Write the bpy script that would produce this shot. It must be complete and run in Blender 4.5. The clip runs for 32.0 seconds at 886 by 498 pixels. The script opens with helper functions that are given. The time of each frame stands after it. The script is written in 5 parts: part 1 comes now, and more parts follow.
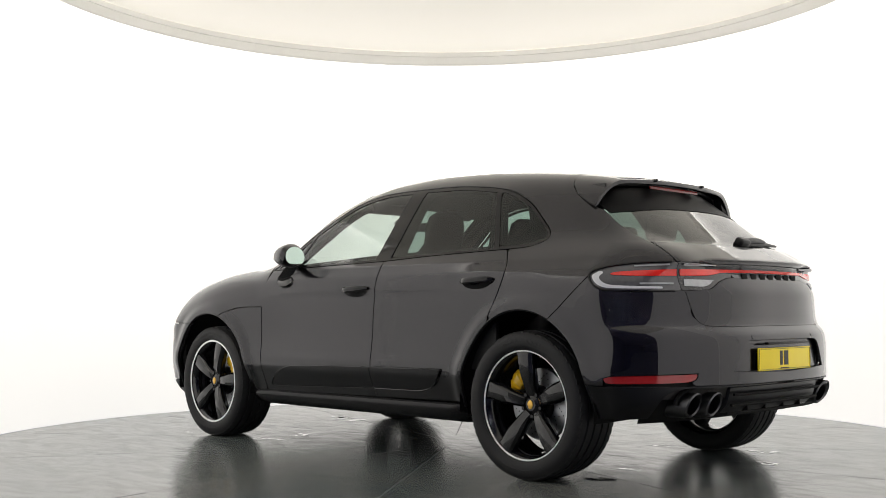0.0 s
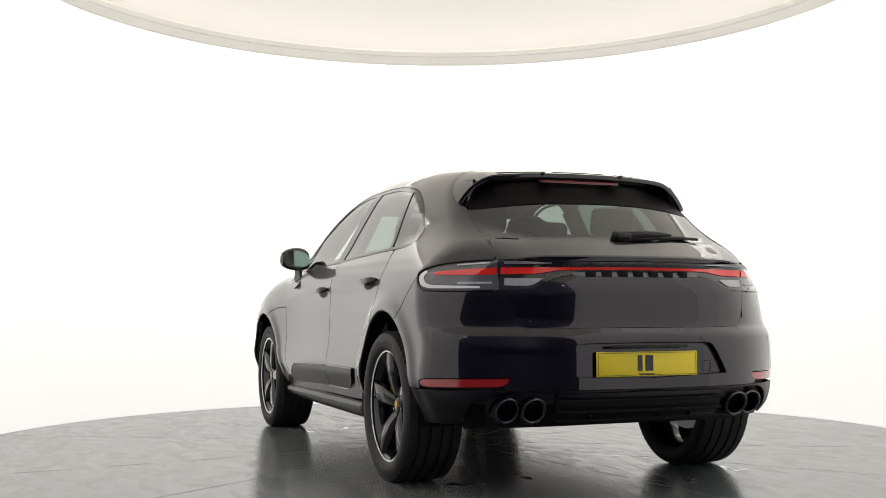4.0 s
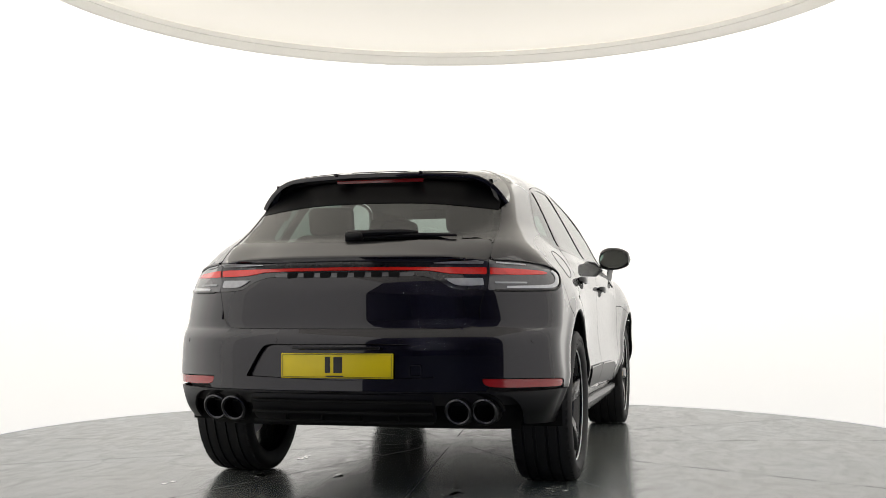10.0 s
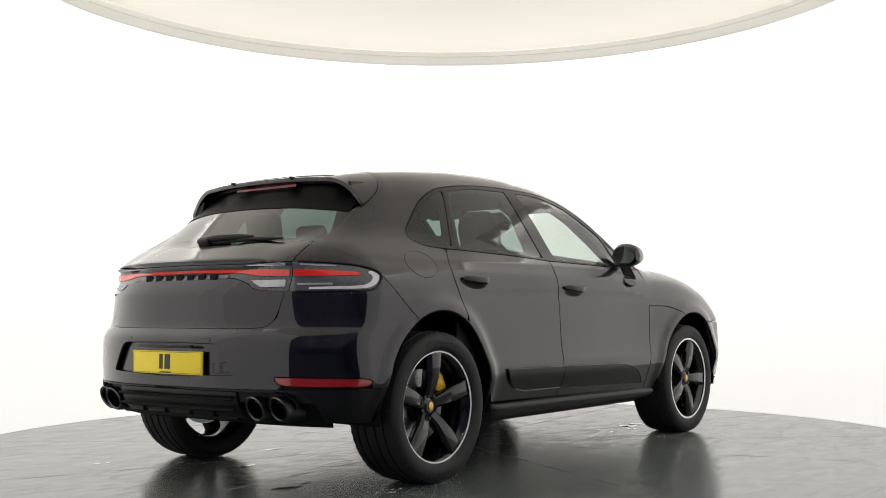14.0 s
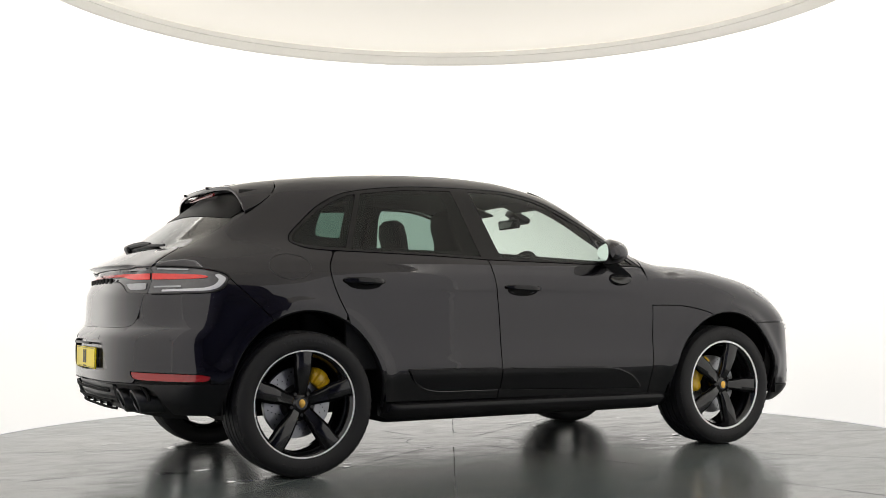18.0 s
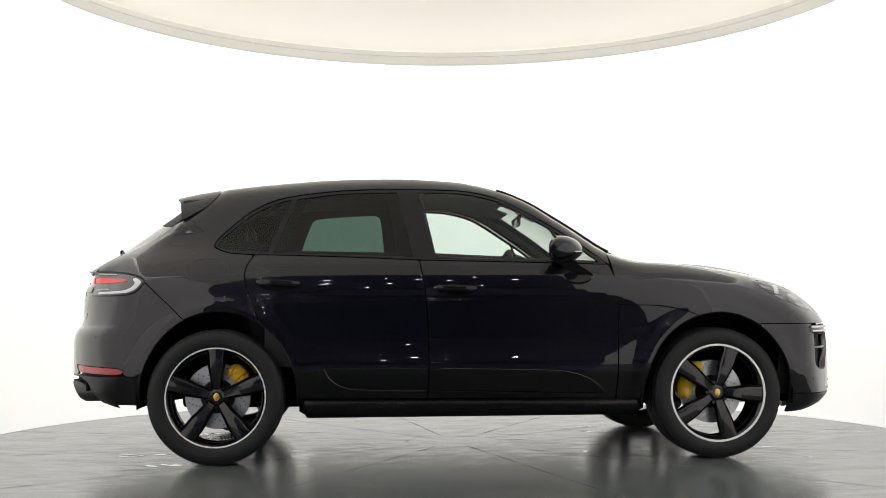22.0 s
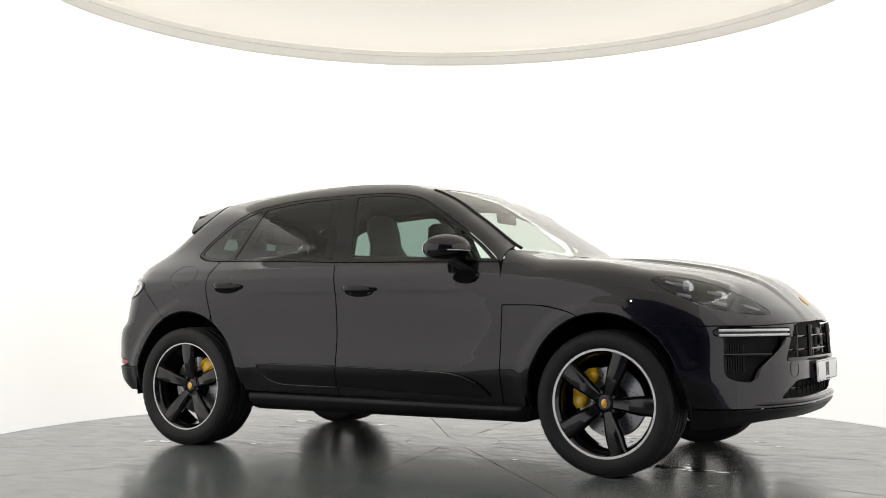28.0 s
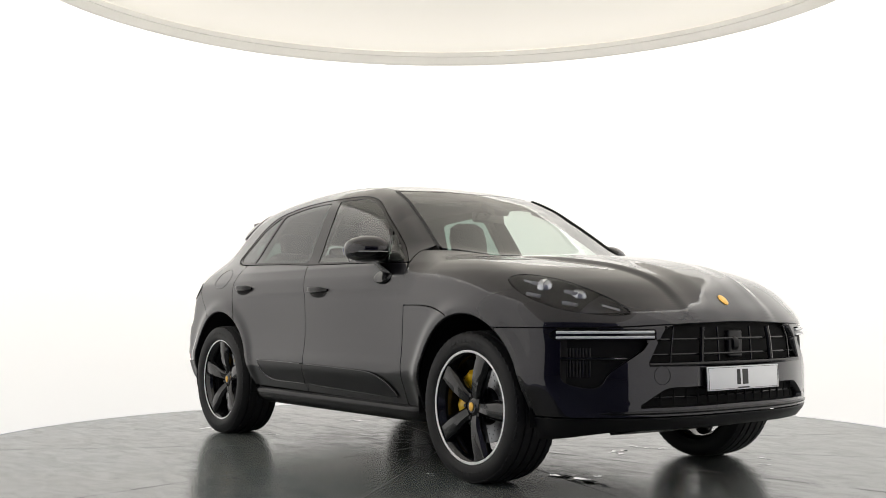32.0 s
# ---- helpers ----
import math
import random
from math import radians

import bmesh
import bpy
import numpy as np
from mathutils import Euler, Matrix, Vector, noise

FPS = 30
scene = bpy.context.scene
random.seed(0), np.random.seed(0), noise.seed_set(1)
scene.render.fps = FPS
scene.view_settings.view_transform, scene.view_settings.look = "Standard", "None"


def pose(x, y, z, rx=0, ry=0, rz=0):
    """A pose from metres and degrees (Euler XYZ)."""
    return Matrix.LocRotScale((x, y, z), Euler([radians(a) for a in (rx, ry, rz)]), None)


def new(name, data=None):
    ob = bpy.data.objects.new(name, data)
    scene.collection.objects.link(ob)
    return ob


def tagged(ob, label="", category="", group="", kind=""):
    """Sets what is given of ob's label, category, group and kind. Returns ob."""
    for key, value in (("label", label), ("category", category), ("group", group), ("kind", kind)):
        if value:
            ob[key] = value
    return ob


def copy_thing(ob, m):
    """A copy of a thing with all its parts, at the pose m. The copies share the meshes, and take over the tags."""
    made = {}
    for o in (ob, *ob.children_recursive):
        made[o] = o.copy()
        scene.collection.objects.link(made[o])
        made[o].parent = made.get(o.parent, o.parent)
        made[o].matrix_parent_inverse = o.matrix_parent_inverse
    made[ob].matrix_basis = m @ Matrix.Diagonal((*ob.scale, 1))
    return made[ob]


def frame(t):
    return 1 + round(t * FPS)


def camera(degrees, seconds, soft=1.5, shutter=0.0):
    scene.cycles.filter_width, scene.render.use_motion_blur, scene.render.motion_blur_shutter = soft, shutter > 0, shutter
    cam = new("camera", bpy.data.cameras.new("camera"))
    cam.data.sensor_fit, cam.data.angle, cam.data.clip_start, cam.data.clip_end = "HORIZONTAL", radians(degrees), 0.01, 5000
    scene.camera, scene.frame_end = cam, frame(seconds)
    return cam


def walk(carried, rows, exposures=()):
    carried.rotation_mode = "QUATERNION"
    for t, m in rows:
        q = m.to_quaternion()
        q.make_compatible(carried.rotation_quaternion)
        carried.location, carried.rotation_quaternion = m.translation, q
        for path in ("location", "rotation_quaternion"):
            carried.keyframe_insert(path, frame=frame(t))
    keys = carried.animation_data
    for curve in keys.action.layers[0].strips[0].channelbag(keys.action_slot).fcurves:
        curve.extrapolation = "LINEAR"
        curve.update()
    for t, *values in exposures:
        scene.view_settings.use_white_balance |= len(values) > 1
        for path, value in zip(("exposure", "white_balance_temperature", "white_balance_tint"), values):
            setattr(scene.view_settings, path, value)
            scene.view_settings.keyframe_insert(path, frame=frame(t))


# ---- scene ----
cam = camera(44.56, 32.0, soft=0.6)
EYE = pose(-0.063, -6.994, 0.830, 90 + 3.325, 0, 0) @ pose(0, 0, 0, 0, 0, -0.186)
walk(cam, [(0.0, EYE), (32.0, EYE)])
scene.view_settings.exposure = 0.0

# ---- world: the showroom is closed, next to no light reaches it from outside ----
world = bpy.data.worlds.new("world")
scene.world = world
world.use_nodes = True
world.node_tree.nodes["Background"].inputs[0].default_value = (0.01, 0.012, 0.02, 1)
world.node_tree.nodes["Background"].inputs[1].default_value = 0.3

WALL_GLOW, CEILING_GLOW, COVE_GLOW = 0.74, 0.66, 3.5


# ---- materials ----
def material(name, color, rough=0.5, metal=0.0, coat=0.0, noise_scale=0.0, noise_amount=0.0, bump=0.0, bump_scale=200.0, spec=0.5, rough_vary=0.0,
             emit=None, strength=0.0, fine=0.0):
    """A surface with its colour varied at two scales, its gloss varied, and fine relief."""
    m = bpy.data.materials.new(name)
    m.use_nodes = True
    nt = m.node_tree
    b = nt.nodes["Principled BSDF"]
    b.inputs["Base Color"].default_value = (*color, 1)
    b.inputs["Roughness"].default_value = rough
    b.inputs["Metallic"].default_value = metal
    b.inputs["Coat Weight"].default_value = coat
    b.inputs["Coat Roughness"].default_value = 0.02
    b.inputs["Coat IOR"].default_value = 1.5
    b.inputs["Specular IOR Level"].default_value = spec
    tc = nt.nodes.new("ShaderNodeTexCoord")
    if noise_amount:
        big = nt.nodes.new("ShaderNodeTexNoise")
        big.inputs["Scale"].default_value = noise_scale
        big.inputs["Detail"].default_value = 8
        nt.links.new(tc.outputs["Object"], big.inputs["Vector"])
        small = nt.nodes.new("ShaderNodeTexNoise")
        small.inputs["Scale"].default_value = noise_scale * 12
        small.inputs["Detail"].default_value = 4
        nt.links.new(tc.outputs["Object"], small.inputs["Vector"])
        add = nt.nodes.new("ShaderNodeMath")
        add.operation = "MULTIPLY_ADD"
        add.inputs[1].default_value = 0.45
        nt.links.new(small.outputs[0], add.inputs[0])
        nt.links.new(big.outputs[0], add.inputs[2])
        ramp = nt.nodes.new("ShaderNodeMapRange")
        ramp.inputs[1].default_value, ramp.inputs[2].default_value = 0.4, 1.05
        ramp.inputs[3].default_value, ramp.inputs[4].default_value = 1 - noise_amount, 1 + noise_amount
        nt.links.new(add.outputs[0], ramp.inputs[0])
        mix = nt.nodes.new("ShaderNodeVectorMath")
        mix.operation = "SCALE"
        mix.inputs[0].default_value = color
        nt.links.new(ramp.outputs[0], mix.inputs["Scale"])
        nt.links.new(mix.outputs[0], b.inputs["Base Color"])
        if rough_vary:
            rr = nt.nodes.new("ShaderNodeMapRange")
            rr.inputs[1].default_value, rr.inputs[2].default_value = 0.4, 1.05
            rr.inputs[3].default_value, rr.inputs[4].default_value = rough - rough_vary, rough + rough_vary
            nt.links.new(add.outputs[0], rr.inputs[0])
            nt.links.new(rr.outputs[0], b.inputs["Roughness"])
    if bump:
        n = nt.nodes.new("ShaderNodeTexNoise")
        n.inputs["Scale"].default_value = bump_scale
        n.inputs["Detail"].default_value = 5
        nt.links.new(tc.outputs["Object"], n.inputs["Vector"])
        bn = nt.nodes.new("ShaderNodeBump")
        bn.inputs["Strength"].default_value = bump
        bn.inputs["Distance"].default_value = 0.002
        nt.links.new(n.outputs[0], bn.inputs["Height"])
        nt.links.new(bn.outputs[0], b.inputs["Normal"])
    if emit:
        b.inputs["Emission Color"].default_value = (*emit, 1)
        b.inputs["Emission Strength"].default_value = strength
    return m


def glass(name, tint, rough=0.0, mirror=0.032):
    """A thin pane: it lets light straight through, tinted, and mirrors by Fresnel."""
    m = bpy.data.materials.new(name)
    m.use_nodes = True
    nt = m.node_tree
    nt.nodes.remove(nt.nodes["Principled BSDF"])
    out = nt.nodes["Material Output"]
    clear = nt.nodes.new("ShaderNodeBsdfTransparent")
    clear.inputs[0].default_value = (*tint, 1)
    gloss = nt.nodes.new("ShaderNodeBsdfGlossy")
    gloss.inputs["Roughness"].default_value = rough
    face = nt.nodes.new("ShaderNodeLayerWeight")
    face.inputs[0].default_value = 0.5
    power = nt.nodes.new("ShaderNodeMath")
    power.operation = "POWER"
    power.inputs[1].default_value = 3.6
    nt.links.new(face.outputs["Facing"], power.inputs[0])
    fr = nt.nodes.new("ShaderNodeMath")
    fr.operation = "MULTIPLY_ADD"
    fr.inputs[1].default_value, fr.inputs[2].default_value = 0.93, mirror
    nt.links.new(power.outputs[0], fr.inputs[0])
    mix = nt.nodes.new("ShaderNodeMixShader")
    nt.links.new(fr.outputs[0], mix.inputs[0])
    nt.links.new(clear.outputs[0], mix.inputs[1])
    nt.links.new(gloss.outputs[0], mix.inputs[2])
    nt.links.new(mix.outputs[0], out.inputs[0])
    return m


PAINT = material("black_metallic_paint", (0.0112, 0.0104, 0.0138), 0.36, 1.0, 1.0, bump=0.006, bump_scale=900, spec=0.3)
GLOSS = material("gloss_black_plastic", (0.006, 0.006, 0.007), 0.09, noise_scale=3, noise_amount=0.15, spec=0.34)
SATIN = material("satin_black_plastic", (0.005, 0.005, 0.006), 0.34, noise_scale=6, noise_amount=0.25, bump=0.05, bump_scale=500, spec=0.28)
SILL = material("semi_gloss_black_sill", (0.006, 0.006, 0.007), 0.26, noise_scale=6, noise_amount=0.2, bump=0.02, bump_scale=400, spec=0.24)
MATT = material("matt_black_liner", (0.007, 0.007, 0.007), 0.85, noise_scale=5, noise_amount=0.3, bump=0.15, bump_scale=200, spec=0.2)
TYRE = material("tyre_rubber", (0.013, 0.013, 0.014), 0.62, noise_scale=9, noise_amount=0.3, bump=0.12, bump_scale=300, spec=0.35, rough_vary=0.08)
RIM = material("gloss_black_alloy", (0.005, 0.005, 0.006), 0.14, 0.0, 0.2, noise_scale=8, noise_amount=0.15)
LIP = material("bare_alloy_edge", (0.92, 0.92, 0.92), 0.35, 0.0, noise_scale=60, noise_amount=0.06)
BLACKOUT = material("black_glass_border", (0.003, 0.003, 0.0035), 0.45, noise_scale=3, noise_amount=0.2, spec=0.06)
DISC = material("brake_disc_iron", (0.42, 0.43, 0.45), 0.38, 1.0, noise_scale=30, noise_amount=0.15, bump=0.1, bump_scale=160)
YELLOW = material("yellow_caliper_paint", (0.72, 0.44, 0.01), 0.3, 0, 0.5, noise_scale=10, noise_amount=0.08)
GOLD = material("gold_badge", (0.75, 0.45, 0.10), 0.3, 0.8, noise_scale=90, noise_amount=0.2)
PLATE_Y = material("yellow_plate", (0.81, 0.63, 0.0), 0.35, noise_scale=14, noise_amount=0.03)
PLATE_W = material("white_plate", (0.74, 0.75, 0.76), 0.35, noise_scale=14, noise_amount=0.03)
INK = material("black_print", (0.02, 0.02, 0.02), 0.5)
CHROME = material("satin_chrome", (0.62, 0.63, 0.65), 0.18, 1.0, noise_scale=40, noise_amount=0.05)
PIPE = material("black_chrome_pipe", (0.09, 0.09, 0.095), 0.36, 1.0, noise_scale=25, noise_amount=0.2)
DARKRED = material("dark_red_lens", (0.34, 0.012, 0.012), 0.12, 0, 0.5, noise_scale=60, noise_amount=0.1)
BRAKE = material("unlit_brake_lens", (0.15, 0.006, 0.006), 0.15, 0, 0.3, noise_scale=60, noise_amount=0.1)
RED = material("red_lamp_lens", (0.74, 0.022, 0.014), 0.12, 0, 0.6, noise_scale=60, noise_amount=0.1)
CLEARL = material("frosted_lamp_body", (0.022, 0.022, 0.025), 0.10, 0.0, 0.5, noise_scale=60, noise_amount=0.2)
LINER = material("dark_cabin_trim", (0.018, 0.017, 0.016), 0.75, noise_scale=20, noise_amount=0.2, bump=0.03, bump_scale=400)
PILLAR = material("dark_pillar_trim", (0.020, 0.019, 0.018), 0.7, noise_scale=4, noise_amount=0.15, spec=0.2)
LEATHER = material("black_leather", (0.018, 0.0175, 0.017), 0.6, noise_scale=18, noise_amount=0.25, bump=0.04, bump_scale=350)
HEADLINER = material("grey_headliner_cloth", (0.075, 0.073, 0.069), 0.9, noise_scale=30, noise_amount=0.1, bump=0.2, bump_scale=600)
GLASS_F = glass("clear_green_glass", (0.78, 0.86, 0.82))
GLASS_R = glass("privacy_glass", (0.23, 0.32, 0.285))
GLASS_W = glass("windscreen_glass", (0.80, 0.86, 0.82), mirror=0.12)
GLASS_B = glass("rear_window_glass", (0.30, 0.35, 0.33), mirror=0.055)
GLASS_L = glass("lamp_cover", (0.75, 0.76, 0.78))
REFLECTOR_GREY = material("grey_lamp_reflector", (0.34, 0.345, 0.36), 0.35, 0.7, noise_scale=40, noise_amount=0.15)
LAMP_BED = material("dark_grey_lamp_bed", (0.085, 0.085, 0.09), 0.4, 0.4, noise_scale=40, noise_amount=0.2)
SMOKED = material("smoked_grey_lens", (0.075, 0.075, 0.08), 0.2, 0, 0.6, noise_scale=50, noise_amount=0.15)
LIGHTG = material("pale_light_guide", (0.62, 0.63, 0.65), 0.25, 0, 0.5, noise_scale=50, noise_amount=0.08)
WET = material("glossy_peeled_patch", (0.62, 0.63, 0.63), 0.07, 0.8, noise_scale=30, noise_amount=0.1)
SEAM = material("dark_board_joint", (0.085, 0.088, 0.088), 0.6, noise_scale=20, noise_amount=0.4)
MIRROR = material("mirror_glass", (0.8, 0.82, 0.82), 0.02, 1.0)

# ---- the car's outer form, as one implicit surface (car space: x forward, y left, z up, on the ground between the axles) ----
def curve(*knots):
    """A smooth curve through (position, value) knots, flat beyond its ends."""
    kx = np.array([k[0] for k in knots], float)
    ky = np.array([k[1] for k in knots], float)
    h, d = np.diff(kx), np.diff(ky) / np.diff(kx)
    m = np.zeros(len(kx))
    m[0], m[-1] = d[0], d[-1]
    for i in range(1, len(kx) - 1):
        if d[i - 1] * d[i] > 0:
            w1, w2 = 2 * h[i] + h[i - 1], h[i] + 2 * h[i - 1]
            m[i] = (w1 + w2) / (w1 / d[i - 1] + w2 / d[i])

    def value(x):
        x = np.clip(np.asarray(x, float), kx[0], kx[-1])
        i = np.clip(np.searchsorted(kx, x) - 1, 0, len(kx) - 2)
        s = (x - kx[i]) / h[i]
        return ((1 + 2 * s) * (1 - s) ** 2 * ky[i] + s * (1 - s) ** 2 * h[i] * m[i]
                + s * s * (3 - 2 * s) * ky[i + 1] + s * s * (s - 1) * h[i] * m[i + 1])
    return value


def ramp(v, lo, hi):
    s = np.clip((v - lo) / (hi - lo), 0, 1)
    return s * s * (3 - 2 * s)


def smax(a, b, k):
    h = np.clip(0.5 + 0.5 * (a - b) / k, 0, 1)
    return b + (a - b) * h + k * h * (1 - h)


SIDE = curve((0.16, 0.80), (0.24, 0.845), (0.33, 0.882), (0.42, 0.913), (0.50, 0.936), (0.54, 0.938), (0.60, 0.929), (0.70, 0.919), (0.80, 0.917), (0.88, 0.916), (0.95, 0.910),
             (1.01, 0.901), (1.035, 0.895), (1.055, 0.885), (1.10, 0.860), (1.15, 0.828), (1.2, 0.793))
NOSE = curve((0.16, 2.00), (0.24, 2.15), (0.30, 2.25), (0.36, 2.290), (0.50, 2.292), (0.66, 2.286), (0.76, 2.282), (0.82, 2.262), (0.9, 2.205), (1.1, 2.09))
TAIL = curve((0.16, -2.02), (0.28, -2.16), (0.40, -2.29), (0.48, -2.308), (0.64, -2.310), (0.70, -2.304), (0.735, -2.287), (0.758, -2.266), (0.80, -2.258), (0.90, -2.258),
             (1.00, -2.232), (1.09, -2.19), (1.2, -2.09))
DECK = curve((-2.35, 0.93), (-2.27, 1.02), (-2.20, 1.085), (-2.08, 1.130), (-1.9, 1.150), (-1.5, 1.158), (-1.0, 1.142), (-0.3, 1.13), (0.7, 1.13), (1.0, 1.126),
             (1.40, 1.107), (1.80, 1.052), (2.00, 0.992), (2.13, 0.926), (2.33, 0.79))
ROOF = curve((-2.0, 1.45), (-1.8, 1.497), (-1.5, 1.563), (-1.06, 1.617), (-0.7, 1.643), (-0.4, 1.650), (-0.08, 1.636), (0.2, 1.588), (0.4, 1.519),
             (0.6, 1.415), (0.86, 1.256), (1.08, 1.124), (1.3, 0.99))
BELT = curve((-2.2, 0.59), (-1.8, 0.73), (-1.4, 0.805), (-1.0, 0.848), (-0.3, 0.86), (0.4, 0.862), (0.8, 0.835), (1.1, 0.755), (1.3, 0.67))


def form(x, y, z, tail=True):
    """Negative inside the body, positive outside; without its tail the cabin's roof runs on behind the rear window."""
    ay = np.abs(y)
    bulge = 0.029 * np.exp(-((x + 1.45) / 0.58) ** 2 - ((z - 0.80) / 0.30) ** 2) + 0.054 * np.exp(-((x - 1.42) / 0.55) ** 2 - ((z - 0.78) / 0.28) ** 2)
    bulge = bulge - 0.020 * np.exp(-((x + 1.75) / 0.50) ** 2) * ramp(z, 0.94, 1.10)
    for cx, rz in ((1.403, 0.458), (-1.388, 0.472)):
        d = (np.hypot((x - cx) / 0.425, (z - 0.365) / rz) - 1) * 0.44
        bulge = bulge + 0.013 * np.exp(-(np.clip(d - 0.022, 0, 1) / 0.042) ** 2) * (z > 0.2)
    squarer = np.clip((1.10 - z) / 0.35, 0, 1)
    round_f = 0.312 * (ay / 0.9) ** 3.0
    round_r = (0.460 * (1 - squarer) + 0.358 * squarer) * (ay / 0.95) ** 3.1
    side = ay - SIDE(z) - bulge
    ends = smax(x - NOSE(z) + round_f, TAIL(z) + round_r - x, 0.02)
    along = np.where(x > 1, x + round_f * ramp(x, 0.9, 1.6), x - 0.8 * round_r * ramp(-x, 1.1, 1.8))
    ridge = 0.56 - 0.26 * ramp(x, 1.1, 2.15)
    top = z - DECK(along) + 0.012 * (ay / 0.8) ** 4 - (0.016 * ramp(ridge - ay, -0.035, 0.03) + 0.012 * ramp(0.6 * ridge - ay, -0.05, 0.10)) * ramp(x, 1.0, 1.6)
    low = smax(smax(smax(side, ends, 0.07), top, 0.12), 0.17 - z, 0.04)
    up = np.maximum(z - 1.12, -0.03)
    c_side = ay - (BELT(x) - 0.475 * up - 0.12 * up * up)
    shift = x + 0.060 * (ay / 0.65) ** 2 * np.clip((x - 0.0) / 0.5, 0, 1)
    c_roof = (z - ROOF(shift) + 0.045 * (ay / 0.6) ** 2.4) * 0.9
    c_rear = (-2.076 + (z - 1.17) * 1.38 + np.minimum(z - 1.17, 0) * 0.55 + 0.175 * (ay / 0.62) ** 2.6 - x) * 0.62
    cabin = smax(c_side, c_roof, 0.11 - 0.045 * ramp(x, 0.0, 0.5))
    if tail:
        cabin = smax(cabin, c_rear, 0.05)
    cabin = smax(np.maximum(cabin, 1.0 + 0.068 * ramp(-x, 1.6, 1.95) - z), x - 1.22, 0.06)
    return -smax(-low, -cabin, 0.05 + (0.05 + 0.04 * ramp(-x, 1.2, 1.7)) * ramp(ay, 0.42, 0.65))


def crown(x, y, z):
    return form(x, y, z, False)


def project(mode, a, b, inset=0.0, shape=form):
    """Meets rays with the form. side: (x, z) along y; top: (x, y) along z; ring: (x, angle) round a lengthwise axis; nose, tail: (angle, z) round an upright axis."""
    a, b = np.asarray(a, float), np.asarray(b, float)
    zero = np.zeros_like(a)
    if mode == "side":
        o, d, far = (a, zero, b), (zero, zero + 1, zero), 1.15
    elif mode == "top":
        o, d, far = (a, b, zero + 0.5), (zero, zero, zero + 1), 1.3
    elif mode == "ring":
        o, d, far = (a, zero, zero + 0.75), (zero, np.cos(b), np.sin(b)), 1.3
    elif mode == "nose":
        o, d, far = (zero + 1.35, zero, b), (np.cos(a), np.sin(a), zero), 1.3
    else:
        o, d, far = (zero - 1.35, zero, b), (-np.cos(a), np.sin(a), zero), 1.3
    lo, hi = zero.copy(), zero + far
    found = np.zeros(a.shape, bool)
    for s in np.linspace(far, 0.02, 50):
        f = shape(o[0] + s * d[0], o[1] + s * d[1], o[2] + s * d[2]) + inset
        hit = (f < 0) & ~found
        lo[hit] = s
        found |= hit
        hi[~found] = s
    for _ in range(18):
        mid = (lo + hi) / 2
        f = shape(o[0] + mid * d[0], o[1] + mid * d[1], o[2] + mid * d[2]) + inset
        lo, hi = np.where(f < 0, mid, lo), np.where(f < 0, hi, mid)
    return np.stack([o[i] + lo * d[i] for i in range(3)], -1)


def slope(p, shape=form):
    """The form's outward normal at points p."""
    e = 0.004
    g = np.stack([shape(*(p + np.eye(3)[i] * e).T) - shape(*(p - np.eye(3)[i] * e).T) for i in range(3)], -1)
    return g / np.maximum(np.linalg.norm(g, axis=1, keepdims=True), 1e-9)


# ---- tools for meshes ----
def mesh_of(name, verts, faces, smooth=True):
    me = bpy.data.meshes.new(name)
    me.from_pydata([tuple(v) for v in verts], [], [tuple(f) for f in faces])
    if smooth:
        me.polygons.foreach_set("use_smooth", [True] * len(me.polygons))
    return me


def put(name, me, mat, parent, label="", at=None):
    ob = new(name, me)
    if mat and not me.materials:
        me.materials.append(mat)
    if parent:
        ob.parent = parent
    if at is not None:
        ob.matrix_basis = at
    if label:
        tagged(ob, label)
    return ob


def part(name, bm, mat, parent, label="", at=None, smooth=True):
    me = bpy.data.meshes.new(name)
    bm.to_mesh(me)
    bm.free()
    if smooth:
        me.polygons.foreach_set("use_smooth", [True] * len(me.polygons))
        me.set_sharp_from_angle(angle=radians(38))
    return put(name, me, mat, parent, label, at)


def lathe(profile, n=64, axis="y"):
    """Turns (radius, along) rows round an axis; rows run from the inside out to keep faces outward."""
    bm = bmesh.new()
    rows = []
    for r, h in profile:
        row = []
        for k in range(n):
            w = 2 * math.pi * k / n
            c, s = r * math.cos(w), r * math.sin(w)
            row.append(bm.verts.new((c, h, s) if axis == "y" else (c, s, h)))
        rows.append(row)
    for p, q in zip(rows, rows[1:]):
        for k in range(n):
            bm.faces.new((p[k], p[(k + 1) % n], q[(k + 1) % n], q[k]))
    bmesh.ops.recalc_face_normals(bm, faces=bm.faces)
    return bm


def box(sx, sy, sz, bevel=0.01, seg=2, at=None, taper=None):
    """A block with rounded edges; taper narrows its top in x and y."""
    bm = bmesh.new()
    bmesh.ops.create_cube(bm, size=1)
    for v in bm.verts:
        if taper and v.co.z > 0:
            v.co.x *= taper[0]
            v.co.y *= taper[1]
        v.co = Vector((v.co.x * sx, v.co.y * sy, v.co.z * sz))
    if bevel:
        bmesh.ops.bevel(bm, geom=list(bm.edges), offset=bevel, segments=seg, affect="EDGES", profile=0.5)
    if at is not None:
        bmesh.ops.transform(bm, matrix=at, verts=bm.verts)
    return bm


def joined(*bms):
    """One bmesh of several."""
    out = bmesh.new()
    for b in bms:
        me = bpy.data.meshes.new("joining")
        b.to_mesh(me)
        b.free()
        out.from_mesh(me)
        bpy.data.meshes.remove(me)
    return out


